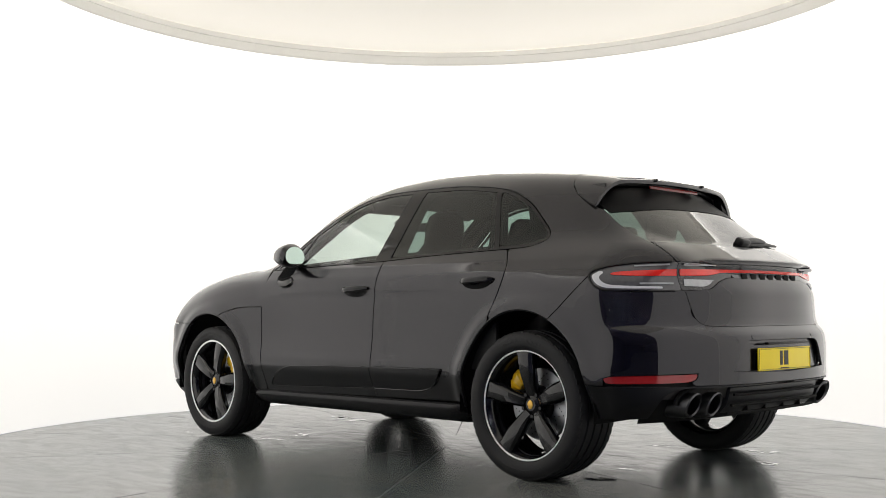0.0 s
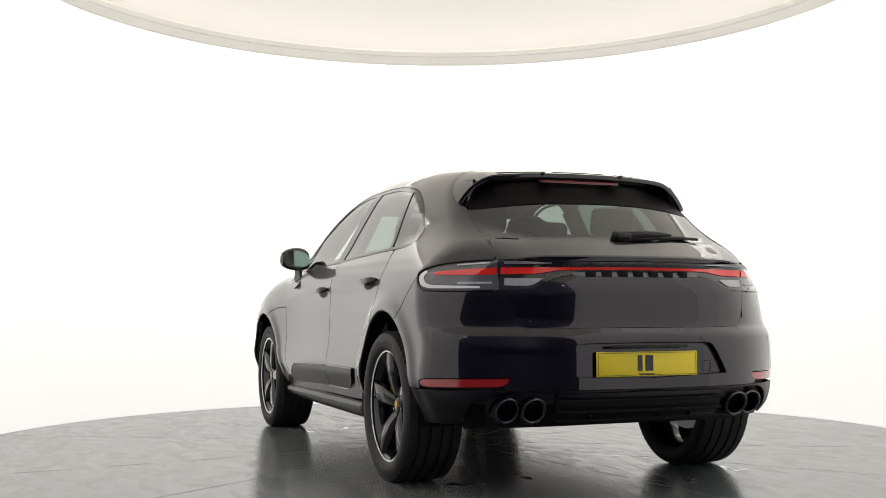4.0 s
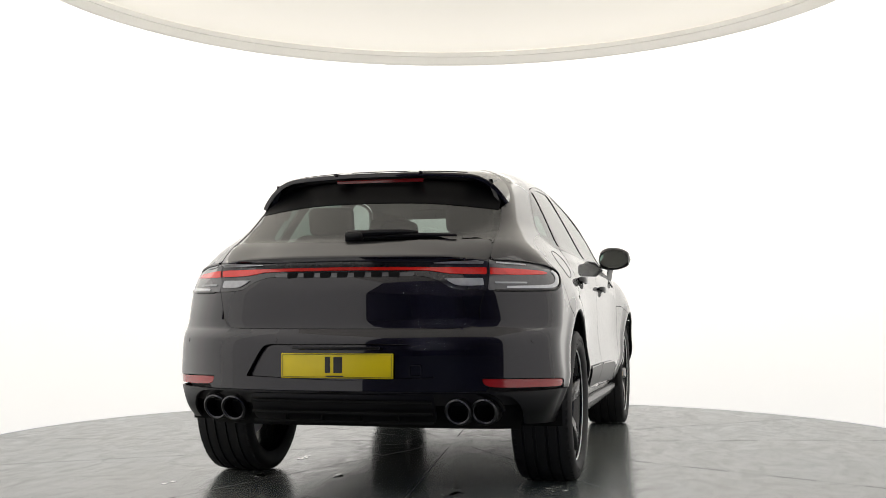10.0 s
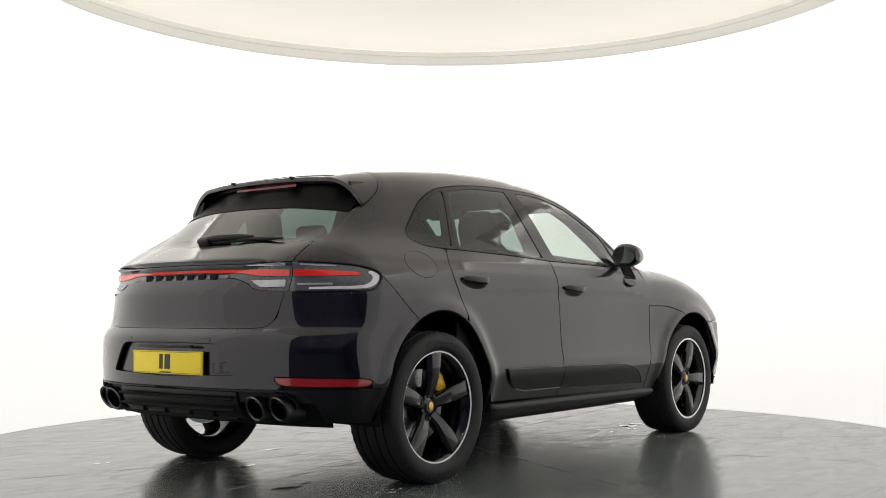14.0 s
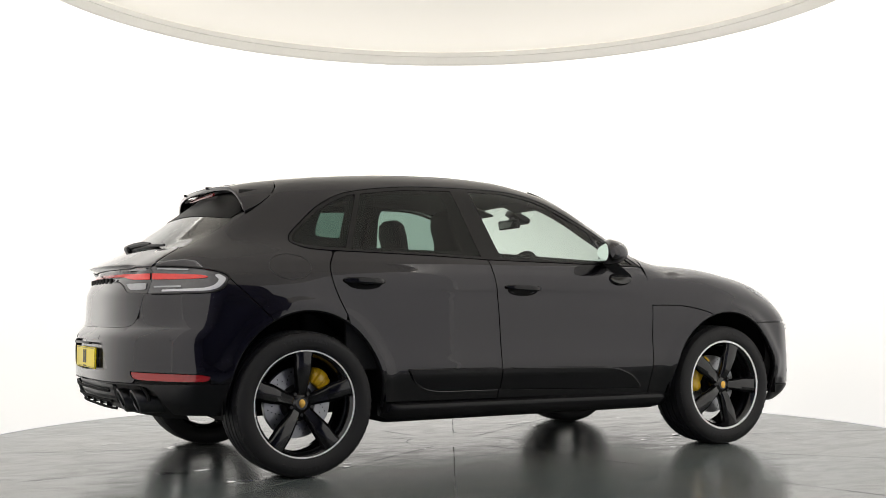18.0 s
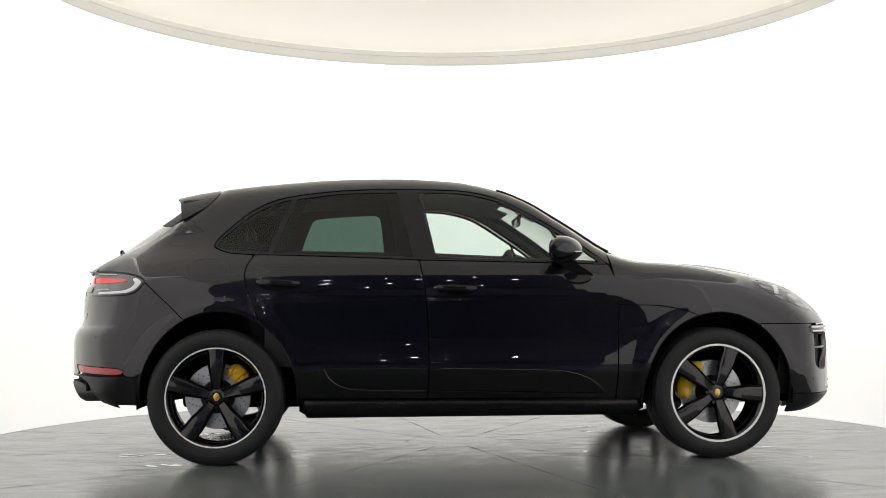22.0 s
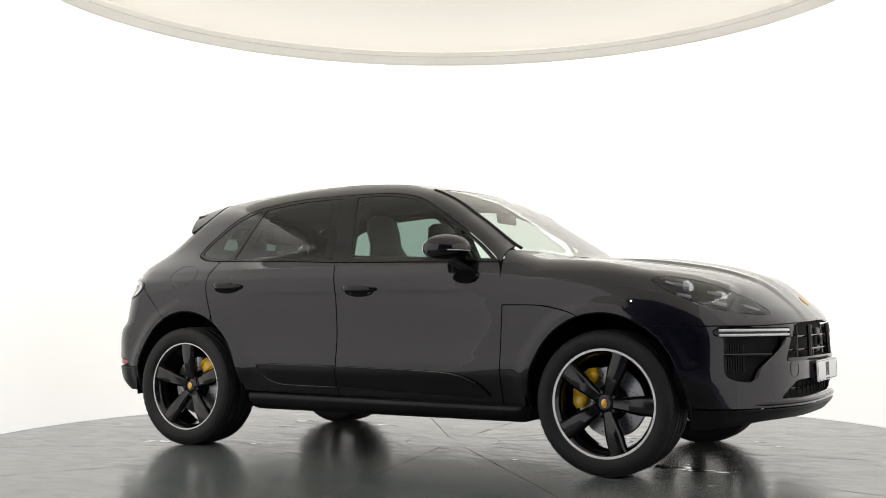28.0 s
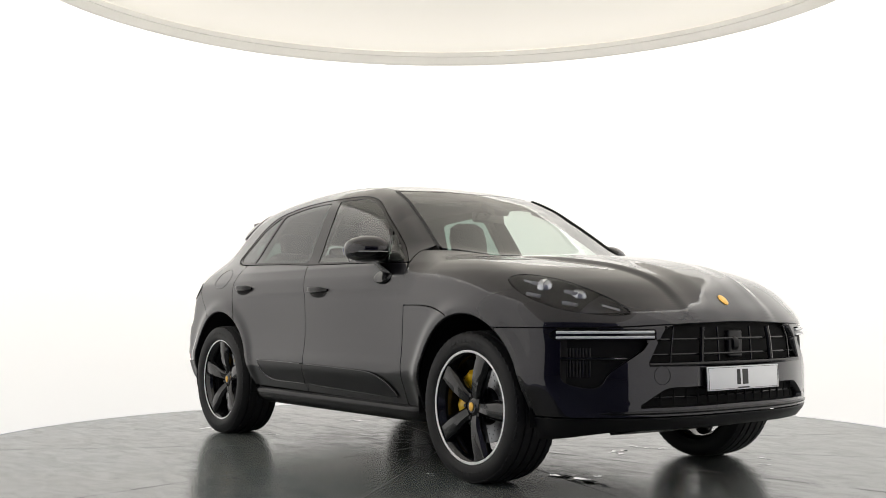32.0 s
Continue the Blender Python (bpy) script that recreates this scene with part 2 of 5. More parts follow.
def prism(points, depth, bevel=0.0, at=None):
    """A flat outline in x and z, given depth along y (from 0 to -depth), its front edges rounded."""
    bm = bmesh.new()
    vs = [bm.verts.new((p[0], 0, p[1])) for p in points]
    f = bm.faces.new(vs)
    r = bmesh.ops.extrude_face_region(bm, geom=[f])
    for v in [g for g in r["geom"] if isinstance(g, bmesh.types.BMVert)]:
        v.co.y -= depth
    bmesh.ops.recalc_face_normals(bm, faces=bm.faces)
    if bevel:
        edges = [e for e in bm.edges if all(abs(v.co.y + depth) < 1e-6 for v in e.verts)]
        bmesh.ops.bevel(bm, geom=edges, offset=bevel, segments=2, affect="EDGES", profile=0.5)
    if at is not None:
        bmesh.ops.transform(bm, matrix=at, verts=bm.verts)
    return bm


def tube(points, radius, n=8, closed=False):
    """A round bar along points."""
    bm = bmesh.new()
    pts = [Vector(p) for p in points]
    rows, last = [], None
    for i, p in enumerate(pts):
        a = pts[i - 1] if (i or closed) else p
        b = pts[(i + 1) % len(pts)] if (i + 1 < len(pts) or closed) else p
        t = (b - a).normalized()
        u = t.cross(last if last else (Vector((0, 0, 1)) if abs(t.z) < 0.9 else Vector((1, 0, 0)))).normalized()
        w = u.cross(t).normalized()
        last = w
        r = radius[i] if isinstance(radius, (list, tuple)) else radius
        rows.append([bm.verts.new(p + r * (math.cos(2 * math.pi * k / n) * u + math.sin(2 * math.pi * k / n) * w)) for k in range(n)])
    pairs = list(zip(rows, rows[1:])) + ([(rows[-1], rows[0])] if closed else [])
    for p, q in pairs:
        for k in range(n):
            bm.faces.new((p[k], p[(k + 1) % n], q[(k + 1) % n], q[k]))
    if not closed:
        bm.faces.new(rows[0])
        bm.faces.new(rows[-1])
    bmesh.ops.recalc_face_normals(bm, faces=bm.faces)
    return bm


def loft(rows, close=True, caps=True):
    """A skin over rings of points."""
    bm = bmesh.new()
    rings = [[bm.verts.new(p) for p in r] for r in rows]
    n = len(rings[0])
    for p, q in zip(rings, rings[1:]):
        for k in range(n if close else n - 1):
            bm.faces.new((p[k], p[(k + 1) % n], q[(k + 1) % n], q[k]))
    if caps:
        bm.faces.new(rings[0])
        bm.faces.new(rings[-1])
    bmesh.ops.recalc_face_normals(bm, faces=bm.faces)
    return bm


# ---- panels cut from the car's form ----
def outline(*pts, fine=8):
    """A closed smooth outline; a point given twice running is a sharp corner."""
    ring, sharp = [], []
    for p in pts:
        if ring and ring[-1] == p:
            sharp[-1] = True
        else:
            ring.append(p)
            sharp.append(False)
    n, out = len(ring), []
    q = [np.array(p, float) for p in ring]
    for i in range(n):
        p0, p1, p2, p3 = q[i - 1], q[i], q[(i + 1) % n], q[(i + 2) % n]
        m1 = (p2 - p1) if sharp[i] else (p2 - p0) / 2
        m2 = (p2 - p1) if sharp[(i + 1) % n] else (p3 - p1) / 2
        d = np.linalg.norm(p2 - p1)
        m1, m2 = m1 * min(1, d / max(np.linalg.norm(m1), 1e-9)), m2 * min(1, d / max(np.linalg.norm(m2), 1e-9))
        for s in np.arange(fine) / fine:
            out.append((1 + 2 * s) * (1 - s) ** 2 * p1 + s * (1 - s) ** 2 * m1 + s * s * (3 - 2 * s) * p2 + s * s * (s - 1) * m2)
    return np.array(out)


def flat(space, p):
    x, ay, z = p[:, 0], np.abs(p[:, 1]), p[:, 2]
    if space == "xz":
        return x, z
    if space == "xy":
        return x, ay
    if space == "yz":
        return ay, z
    if space == "nose":
        return 0.95 * np.arctan2(ay, x - 1.35), z
    return 0.95 * np.arctan2(ay, -1.35 - x), z


def within(space, poly):
    """The signed distance to an outline, negative inside, as a function of points on the form."""
    poly = poly.copy()
    mid = 1 if space == "xy" else 0
    if space != "xz":
        poly[np.abs(poly[:, mid]) < 1e-6, mid] = -0.3
    a, b = poly, np.roll(poly, -1, 0)

    def sd(p):
        u, v = flat(space, p)
        e = b - a
        wx, wy = u[:, None] - a[:, 0], v[:, None] - a[:, 1]
        s = np.clip((wx * e[:, 0] + wy * e[:, 1]) / np.maximum((e ** 2).sum(1), 1e-12), 0, 1)
        d = np.sqrt(((wx - s * e[:, 0]) ** 2 + (wy - s * e[:, 1]) ** 2).min(1))
        cross = (a[:, 1] > v[:, None]) != (b[:, 1] > v[:, None])
        xs = a[:, 0] + (v[:, None] - a[:, 1]) * e[:, 0] / np.where(np.abs(e[:, 1]) < 1e-12, 1e-12, e[:, 1])
        inside = (cross & (u[:, None] < xs)).sum(1) % 2 == 1
        return np.where(inside, -d, d)
    return sd


def arch(front, grow=0.0):
    cx, rx, rz = (1.403, 0.425, 0.458) if front else (-1.388, 0.425, 0.472)
    return lambda p: (np.hypot((p[:, 0] - cx) / (rx + grow), (p[:, 2] - 0.365) / (rz + grow)) - 1) * (0.44 + grow)


def both(*sds):
    return lambda p: np.max([s(p) for s in sds], 0)


def either(*sds):
    return lambda p: np.min([s(p) for s in sds], 0)


def outside(sd):
    return lambda p: -sd(p)


MADE = {}


def mirrored(name, verts, faces, loops, mat, parent, label):
    """The same panel on the car's other side."""
    turned = (loops * (1, -1, 1)).reshape(-1, 4, 3)[:, ::-1].reshape(-1, 3)
    me = mesh_of(name, verts * (1, -1, 1), [f[::-1] for f in faces])
    me.normals_split_custom_set([tuple(x) for x in turned])
    return put(name, me, mat, parent, label)


def sheet(name, mode, ar, br, step, sd, mat, parent, label="", inset=0.0, depth=0.012, gap=0.0036, right=False, scale=1.0, shape=form):
    """A panel of the form: a grid in the projection's two coordinates, kept where sd is negative, its rim drawn onto sd = 0 and turned inward."""
    key = (name, mode, ar, br, step, id(sd), inset, depth)
    if right and key in MADE:
        verts, faces, loops = MADE.pop(key)
        return mirrored(name, verts, faces, loops, mat, parent, label)
    na, nb = max(int(abs(ar[1] - ar[0]) / step), 3), max(int(abs(br[1] - br[0]) * scale / step), 3)
    a, b = [g.ravel() for g in np.meshgrid(np.linspace(*ar, na + 1), np.linspace(*br, nb + 1), indexing="ij")]
    p = project(mode, a, b, inset, shape)
    idx = np.arange((na + 1) * (nb + 1)).reshape(na + 1, nb + 1)
    quads = np.stack([idx[:-1, :-1], idx[1:, :-1], idx[1:, 1:], idx[:-1, 1:]], -1).reshape(-1, 4)
    if sd is not None:
        quads = quads[sd(p[quads].mean(1)) + gap < 0]
    count = np.bincount(quads.ravel(), minlength=len(p))
    rim = np.where((count > 0) & (count < 4))[0]
    if sd is not None and len(rim):
        ra, rb = a[rim].copy(), b[rim].copy()
        da, db = abs(ar[1] - ar[0]) / na, abs(br[1] - br[0]) / nb
        edge = (np.abs(ra - ar[0]) < 1e-9) | (np.abs(ra - ar[1]) < 1e-9) | (np.abs(rb - br[0]) < 1e-9) | (np.abs(rb - br[1]) < 1e-9)
        for _ in range(5):
            s = sd(project(mode, ra, rb, inset, shape)) + gap
            ga = (sd(project(mode, ra + 0.05 * da, rb, inset, shape)) + gap - s) / 0.05
            gb = (sd(project(mode, ra, rb + 0.05 * db, inset, shape)) + gap - s) / 0.05
            g2 = np.maximum(ga * ga + gb * gb, 1e-8)
            move = ~edge | (s > 0)
            ra += np.where(move, np.clip(-s * ga / g2, -0.7, 0.7) * da, 0)
            rb += np.where(move, np.clip(-s * gb / g2, -0.7, 0.7) * db, 0)
        lim_a, lim_b = 1.3 * da, 1.3 * db
        a[rim], b[rim] = np.clip(ra, a[rim] - lim_a, a[rim] + lim_a), np.clip(rb, b[rim] - lim_b, b[rim] + lim_b)
        p[rim] = project(mode, a[rim], b[rim], inset, shape)
    used = np.unique(quads)
    back = np.full(len(p), -1)
    back[used] = np.arange(len(used))
    p, quads = p[used], back[quads]
    n = slope(p, shape)
    face_n = np.cross(p[quads[:, 2]] - p[quads[:, 0]], p[quads[:, 3]] - p[quads[:, 1]])
    flip = (face_n * n[quads].mean(1)).sum(1) < 0
    quads[flip] = quads[flip][:, ::-1]
    verts, faces, loops = p, [tuple(q) for q in quads], [n[i] for q in quads for i in q]
    if depth:
        edges = {}
        for q in quads.tolist():
            for i in range(4):
                edges[(q[i], q[(i + 1) % 4])] = 1
        open_edges = [e for e in edges if (e[1], e[0]) not in edges]
        rim = sorted({v for e in open_edges for v in e})
        deep = {v: len(p) + i for i, v in enumerate(rim)}
        verts = np.vstack([p, p[rim] - n[rim] * depth])
        for u, v in open_edges:
            f = (v, u, deep[u], deep[v])
            w = np.cross(verts[f[2]] - verts[f[0]], verts[f[3]] - verts[f[1]])
            w = w / max(np.linalg.norm(w), 1e-9)
            # the rolled edge: the upper pair leans half way to the panel's face
            half = [(w + n[i]) / max(np.linalg.norm(w + n[i]), 1e-9) for i in (v, u)]
            faces.append(f)
            loops += [half[0], half[1], w, w]
    verts, loops = np.array(verts), np.array(loops)
    if right:
        return mirrored(name, verts, faces, loops, mat, parent, label)
    MADE[key] = (verts, faces, loops)
    me = mesh_of(name, verts, faces)
    me.normals_split_custom_set([tuple(x) for x in loops])
    return put(name, me, mat, parent, label)


def on_form(mode, a, b, out=0.0):
    """Points of the form, moved outward."""
    p = project(mode, np.atleast_1d(np.asarray(a, float)), np.atleast_1d(np.asarray(b, float)))
    return p + slope(p) * out


# ---- the booth: a drum of backlit white cloth, open towards the dark hall where the camera stands ----
RADIUS, HEIGHT, OPEN = 3.14, 3.374, 40.0
MOUTH = {-1: (-1.52, -4.0), 1: (1.75, -4.0)}


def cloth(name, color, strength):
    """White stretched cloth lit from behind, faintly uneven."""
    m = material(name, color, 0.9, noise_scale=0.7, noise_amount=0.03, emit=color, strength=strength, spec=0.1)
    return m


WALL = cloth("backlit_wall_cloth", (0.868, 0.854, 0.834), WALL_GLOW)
CEIL = cloth("backlit_ceiling_cloth", (0.645, 0.616, 0.562), CEILING_GLOW)
TRIM = material("cream_painted_rim", (0.93, 0.92, 0.885), 0.45, noise_scale=2, noise_amount=0.025)
HALL = material("dark_navy_hall_paint", (0.17, 0.18, 0.40), 0.7, noise_scale=0.8, noise_amount=0.3)
HALL_FLOOR = material("dark_hall_floor", (0.16, 0.17, 0.30), 0.35, noise_scale=1.5, noise_amount=0.3)
COVE = material("cove_strip_glow", (0.9, 0.9, 0.9), 0.5, emit=(1.0, 0.985, 0.95), strength=COVE_GLOW)
LAMP = material("white_spot_glow", (0.9, 0.9, 0.9), 0.5, emit=(0.92, 0.95, 1.0), strength=260.0)


def arc_band(r0, r1, z0, z1, a0, a1, n):
    """A curved slab between two radii and two heights."""
    rows = []
    for k in range(n + 1):
        w = radians(a0 + (a1 - a0) * k / n)
        c, s = math.cos(w), math.sin(w)
        rows.append([(r0 * c, r0 * s, z0), (r1 * c, r1 * s, z0), (r1 * c, r1 * s, z1), (r0 * c, r0 * s, z1)])
    return loft(rows)


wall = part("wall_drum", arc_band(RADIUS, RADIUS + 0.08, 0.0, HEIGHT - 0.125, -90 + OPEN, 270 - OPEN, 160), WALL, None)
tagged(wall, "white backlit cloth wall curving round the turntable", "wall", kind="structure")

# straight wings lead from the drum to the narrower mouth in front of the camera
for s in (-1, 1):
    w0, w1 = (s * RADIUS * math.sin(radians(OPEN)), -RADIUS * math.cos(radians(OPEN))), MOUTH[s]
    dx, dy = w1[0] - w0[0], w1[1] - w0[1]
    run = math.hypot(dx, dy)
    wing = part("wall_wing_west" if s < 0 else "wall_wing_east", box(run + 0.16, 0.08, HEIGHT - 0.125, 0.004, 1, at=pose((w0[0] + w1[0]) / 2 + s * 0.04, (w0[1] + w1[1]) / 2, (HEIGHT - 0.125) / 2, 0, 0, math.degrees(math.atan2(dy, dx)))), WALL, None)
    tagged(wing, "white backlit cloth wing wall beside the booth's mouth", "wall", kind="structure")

ceiling = part("ceiling", lathe([(0.001, HEIGHT + 0.05), (0.001, HEIGHT - 0.12), (1.5, HEIGHT - 0.12), (RADIUS + 0.07, HEIGHT - 0.12), (RADIUS + 0.07, HEIGHT + 0.05)], 160, "z"), CEIL, None)
tagged(ceiling, "round luminous cream-white cloth ceiling", "ceiling", kind="structure")

bm = bmesh.new()
deep = [[bm.verts.new((x, y, z)) for x, y in ((-2.02, -2.43), (MOUTH[-1][0] - 0.08, MOUTH[-1][1] - 0.06), (MOUTH[1][0] + 0.08, MOUTH[1][1] - 0.06), (2.02, -2.43))] for z in (3.10, HEIGHT + 0.05)]
bm.faces.new(deep[0])
bm.faces.new(deep[1])
for k in range(4):
    bm.faces.new((deep[0][k], deep[0][(k + 1) % 4], deep[1][(k + 1) % 4], deep[1][k]))
bmesh.ops.recalc_face_normals(bm, faces=bm.faces)
tagged(part("ceiling_mouth", bm, CEIL, None, smooth=False), "cream-white cloth ceiling over the booth's mouth", "ceiling", kind="structure")

RIM_R = 2.99
rim = part("trim", lathe([(RIM_R + 0.012, 3.125), (RIM_R, 3.121), (RIM_R - 0.008, 3.130), (RIM_R - 0.010, 3.14), (RIM_R - 0.012, 3.20),
                          (RIM_R - 0.02, 3.205), (RIM_R - 0.016, 3.247), (RIM_R + 0.012, 3.247)], 160, "z"), TRIM, None)
tagged(rim, "cream painted rim round the luminous ceiling", "ceiling rim", kind="structure")

# the lamp strip in the gap between rim and wall, which washes the wall from above
strip = new("cove_light")
tagged(strip, "white light strip hidden above the ceiling rim", "light strip")
part("diffuser_strip", lathe([(RIM_R + 0.03, 3.244), (RADIUS - 0.02, 3.244), (RADIUS - 0.02, 3.250), (RIM_R + 0.03, 3.250)], 160, "z"), COVE, strip)


def slab(name, x0, x1, y0, y1, z0, z1, mat, label, category):
    ob = part(name, box(x1 - x0, y1 - y0, z1 - z0, 0, at=pose((x0 + x1) / 2, (y0 + y1) / 2, (z0 + z1) / 2)), mat, None, smooth=False)
    return tagged(ob, label, category, kind="structure")


slab("floor", -9, 9, -34, 5, -0.30, -0.012, HALL_FLOOR, "dark hall floor round the booth", "floor")
slab("wall_hall_south", -9, 9, -34.2, -34, -0.1, 4.6, HALL, "dark navy hall wall", "wall")
slab("wall_hall_west", -9.2, -9, -34, 5, -0.1, 4.6, HALL, "dark navy hall wall", "wall")
slab("wall_hall_east", 9, 9.2, -34, 5, -0.1, 4.6, HALL, "dark navy hall wall", "wall")
slab("wall_hall_north", -9, 9, 5, 5.2, -0.1, 4.6, HALL, "dark navy hall wall", "wall")
slab("ceiling_hall", -9, 9, -34, 5, 4.6, 4.8, HALL, "dark hall ceiling", "ceiling")

# spots of the hall, known from their glints in the paint
spot = new("hall_spotlight")
tagged(spot, "small round white ceiling spotlight in the dark hall", "spotlight", group="hall spotlights")
part("housing", lathe([(0.001, 0.10), (0.07, 0.10), (0.075, 0.09), (0.075, 0.0), (0.062, 0.0), (0.060, 0.012)], 24, "z"), GLOSS, spot)
part("lens", lathe([(0.001, 0.010), (0.030, 0.004), (0.046, 0.008)], 24, "z"), LAMP, spot, "white glowing lens")
spot.matrix_basis = pose(-3.0, -6.0, 4.5)
for sx, sy in ((-1.2, -6.4), (0.9, -7.2), (2.8, -6.1), (-4.2, -8.3), (1.9, -9.0), (-1.9, -9.6), (4.3, -8.6), (0.2, -11.2), (-3.2, -11.6), (3.2, -12.0),
               (-0.5, -10.2), (0.9, -10.6), (-1.3, -12.2), (0.4, -12.9), (1.6, -11.9), (-2.4, -13.2), (2.3, -13.1), (-0.3, -13.5)):
    copy_thing(spot, pose(sx, sy, 4.5))
rng = random.Random(3)
for row in range(9):
    for col in range(6):
        if rng.random() < 0.8:
            copy_thing(spot, pose(-5.5 + 2.2 * col + rng.uniform(-0.5, 0.5), -15.0 - 2.1 * row + rng.uniform(-0.5, 0.5), 4.5))

# ---- the turntable floor ----
FLOOR = bpy.data.materials.new("worn_grey_floor_paint")
FLOOR.use_nodes = True


def floor_nodes():
    nt = FLOOR.node_tree
    b = nt.nodes["Principled BSDF"]
    tc = nt.nodes.new("ShaderNodeTexCoord")

    def noise_node(scale, detail, distort=0.0, stretch=(1, 1, 1)):
        mp = nt.nodes.new("ShaderNodeMapping")
        mp.inputs["Scale"].default_value = stretch
        nt.links.new(tc.outputs["Object"], mp.inputs[0])
        n = nt.nodes.new("ShaderNodeTexNoise")
        n.inputs["Scale"].default_value, n.inputs["Detail"].default_value, n.inputs["Distortion"].default_value = scale, detail, distort
        nt.links.new(mp.outputs[0], n.inputs["Vector"])
        return n
    big, mid, fine = noise_node(0.9, 6, 0.8), noise_node(4.0, 8, 1.5, (1, 2.2, 1)), noise_node(60, 6)
    ramp = nt.nodes.new("ShaderNodeValToRGB")
    ramp.color_ramp.elements[0].position, ramp.color_ramp.elements[0].color = 0.30, (0.066, 0.094, 0.099, 1)
    ramp.color_ramp.elements[1].position, ramp.color_ramp.elements[1].color = 0.72, (0.180, 0.172, 0.156, 1)
    mix = nt.nodes.new("ShaderNodeMath")
    mix.operation = "MULTIPLY_ADD"
    mix.inputs[1].default_value = 0.5
    half = nt.nodes.new("ShaderNodeMath")
    half.operation = "MULTIPLY"
    half.inputs[1].default_value = 0.5
    nt.links.new(big.outputs[0], half.inputs[0])
    nt.links.new(mid.outputs[0], mix.inputs[0])
    nt.links.new(half.outputs[0], mix.inputs[2])
    nt.links.new(mix.outputs[0], ramp.inputs[0])
    nt.links.new(ramp.outputs[0], b.inputs["Base Color"])
    rr = nt.nodes.new("ShaderNodeMapRange")
    rr.inputs[1].default_value, rr.inputs[2].default_value, rr.inputs[3].default_value, rr.inputs[4].default_value = 0.35, 0.7, 0.17, 0.25
    nt.links.new(mid.outputs[0], rr.inputs[0])
    nt.links.new(rr.outputs[0], b.inputs["Roughness"])
    bump = nt.nodes.new("ShaderNodeBump")
    bump.inputs["Strength"].default_value, bump.inputs["Distance"].default_value = 0.016, 0.001
    nt.links.new(fine.outputs[0], bump.inputs["Height"])
    bump2 = nt.nodes.new("ShaderNodeBump")
    bump2.inputs["Strength"].default_value, bump2.inputs["Distance"].default_value = 0.004, 0.004
    nt.links.new(mid.outputs[0], bump2.inputs["Height"])
    nt.links.new(bump.outputs[0], bump2.inputs["Normal"])
    nt.links.new(bump2.outputs[0], b.inputs["Normal"])
    b.inputs["Specular IOR Level"].default_value = 0.55


floor_nodes()
turntable = new("turntable")
tagged(turntable, "round turntable with worn dark grey painted boards", "turntable", kind="structure")
part("turntable_deck", lathe([(0.001, -0.01), (0.001, 0.0), (0.8, 0.0), (1.8, 0.0), (RADIUS - 0.012, 0.0), (RADIUS - 0.012, -0.01)], 160, "z"), FLOOR, turntable)

# ---- the car ----
car = new("car")
tagged(car, "black metallic sport utility car with black alloy wheels", "car")
PI2 = math.pi / 2

FRONT_DOOR = outline((0.79, 1.097), (0.79, 1.097), (0.817, 1.03), (0.836, 0.90), (0.829, 0.68), (0.821, 0.332), (0.821, 0.332),
                     (-0.245, 0.345), (-0.245, 0.345), (-0.241, 0.68), (-0.257, 0.93), (-0.289, 1.12), (-0.289, 1.12), (0.31, 1.108))
REAR_DOOR = outline((-0.289, 1.12), (-0.289, 1.12), (-0.257, 0.93), (-0.241, 0.68), (-0.245, 0.345), (-0.245, 0.345), (-1.10, 0.355), (-1.10, 0.355),
                    (-1.17, 0.78), (-1.222, 0.905), (-1.252, 1.0), (-1.25, 1.075), (-1.205, 1.152), (-1.205, 1.152), (-0.65, 1.136))
DLO = outline((0.795, 1.097), (0.795, 1.097), (0.31, 1.108), (-0.289, 1.12), (-0.65, 1.136), (-1.205, 1.152), (-1.35, 1.163), (-1.43, 1.195), (-1.425, 1.235),
              (-1.36, 1.30), (-1.235, 1.405), (-1.06, 1.485), (-0.71, 1.535), (-0.30, 1.545), (0.0, 1.535), (0.20, 1.485), (0.42, 1.362), (0.62, 1.232))
PANE_F = outline((-0.19, 1.135), (-0.19, 1.135), (0.56, 1.118), (0.56, 1.118), (0.47, 1.305), (0.47, 1.305), (0.40, 1.347), (0.19, 1.466), (0.0, 1.515), (-0.18, 1.524), (-0.285, 1.522), (-0.285, 1.522))
PANE_T = outline((0.59, 1.117), (0.59, 1.117), (0.735, 1.113), (0.735, 1.113), (0.60, 1.220), (0.505, 1.284), (0.505, 1.284))
PANE_R = outline((-0.325, 1.141), (-0.325, 1.141), (-0.405, 1.523), (-0.405, 1.523), (-0.71, 1.513), (-0.975, 1.478), (-0.975, 1.478), (-1.10, 1.165), (-1.10, 1.165), (-0.65, 1.153))
PANE_Q = outline((-1.135, 1.172), (-1.135, 1.172), (-1.015, 1.472), (-1.015, 1.472), (-1.06, 1.464), (-1.225, 1.385), (-1.345, 1.287), (-1.405, 1.228), (-1.405, 1.202), (-1.34, 1.182))
LAMP_R = outline((0.0, 1.056), (0.0, 1.056), (0.42, 1.054), (0.55, 1.059), (0.674, 1.061), (0.82, 1.058), (0.95, 1.045), (1.035, 1.023), (1.060, 0.998), (1.035, 0.950), (0.985, 0.929),
                 (0.82, 0.923), (0.645, 0.924), (0.51, 0.932), (0.45, 0.965), (0.38, 0.986), (0.26, 0.988), (0.0, 0.987), (0.0, 0.987))
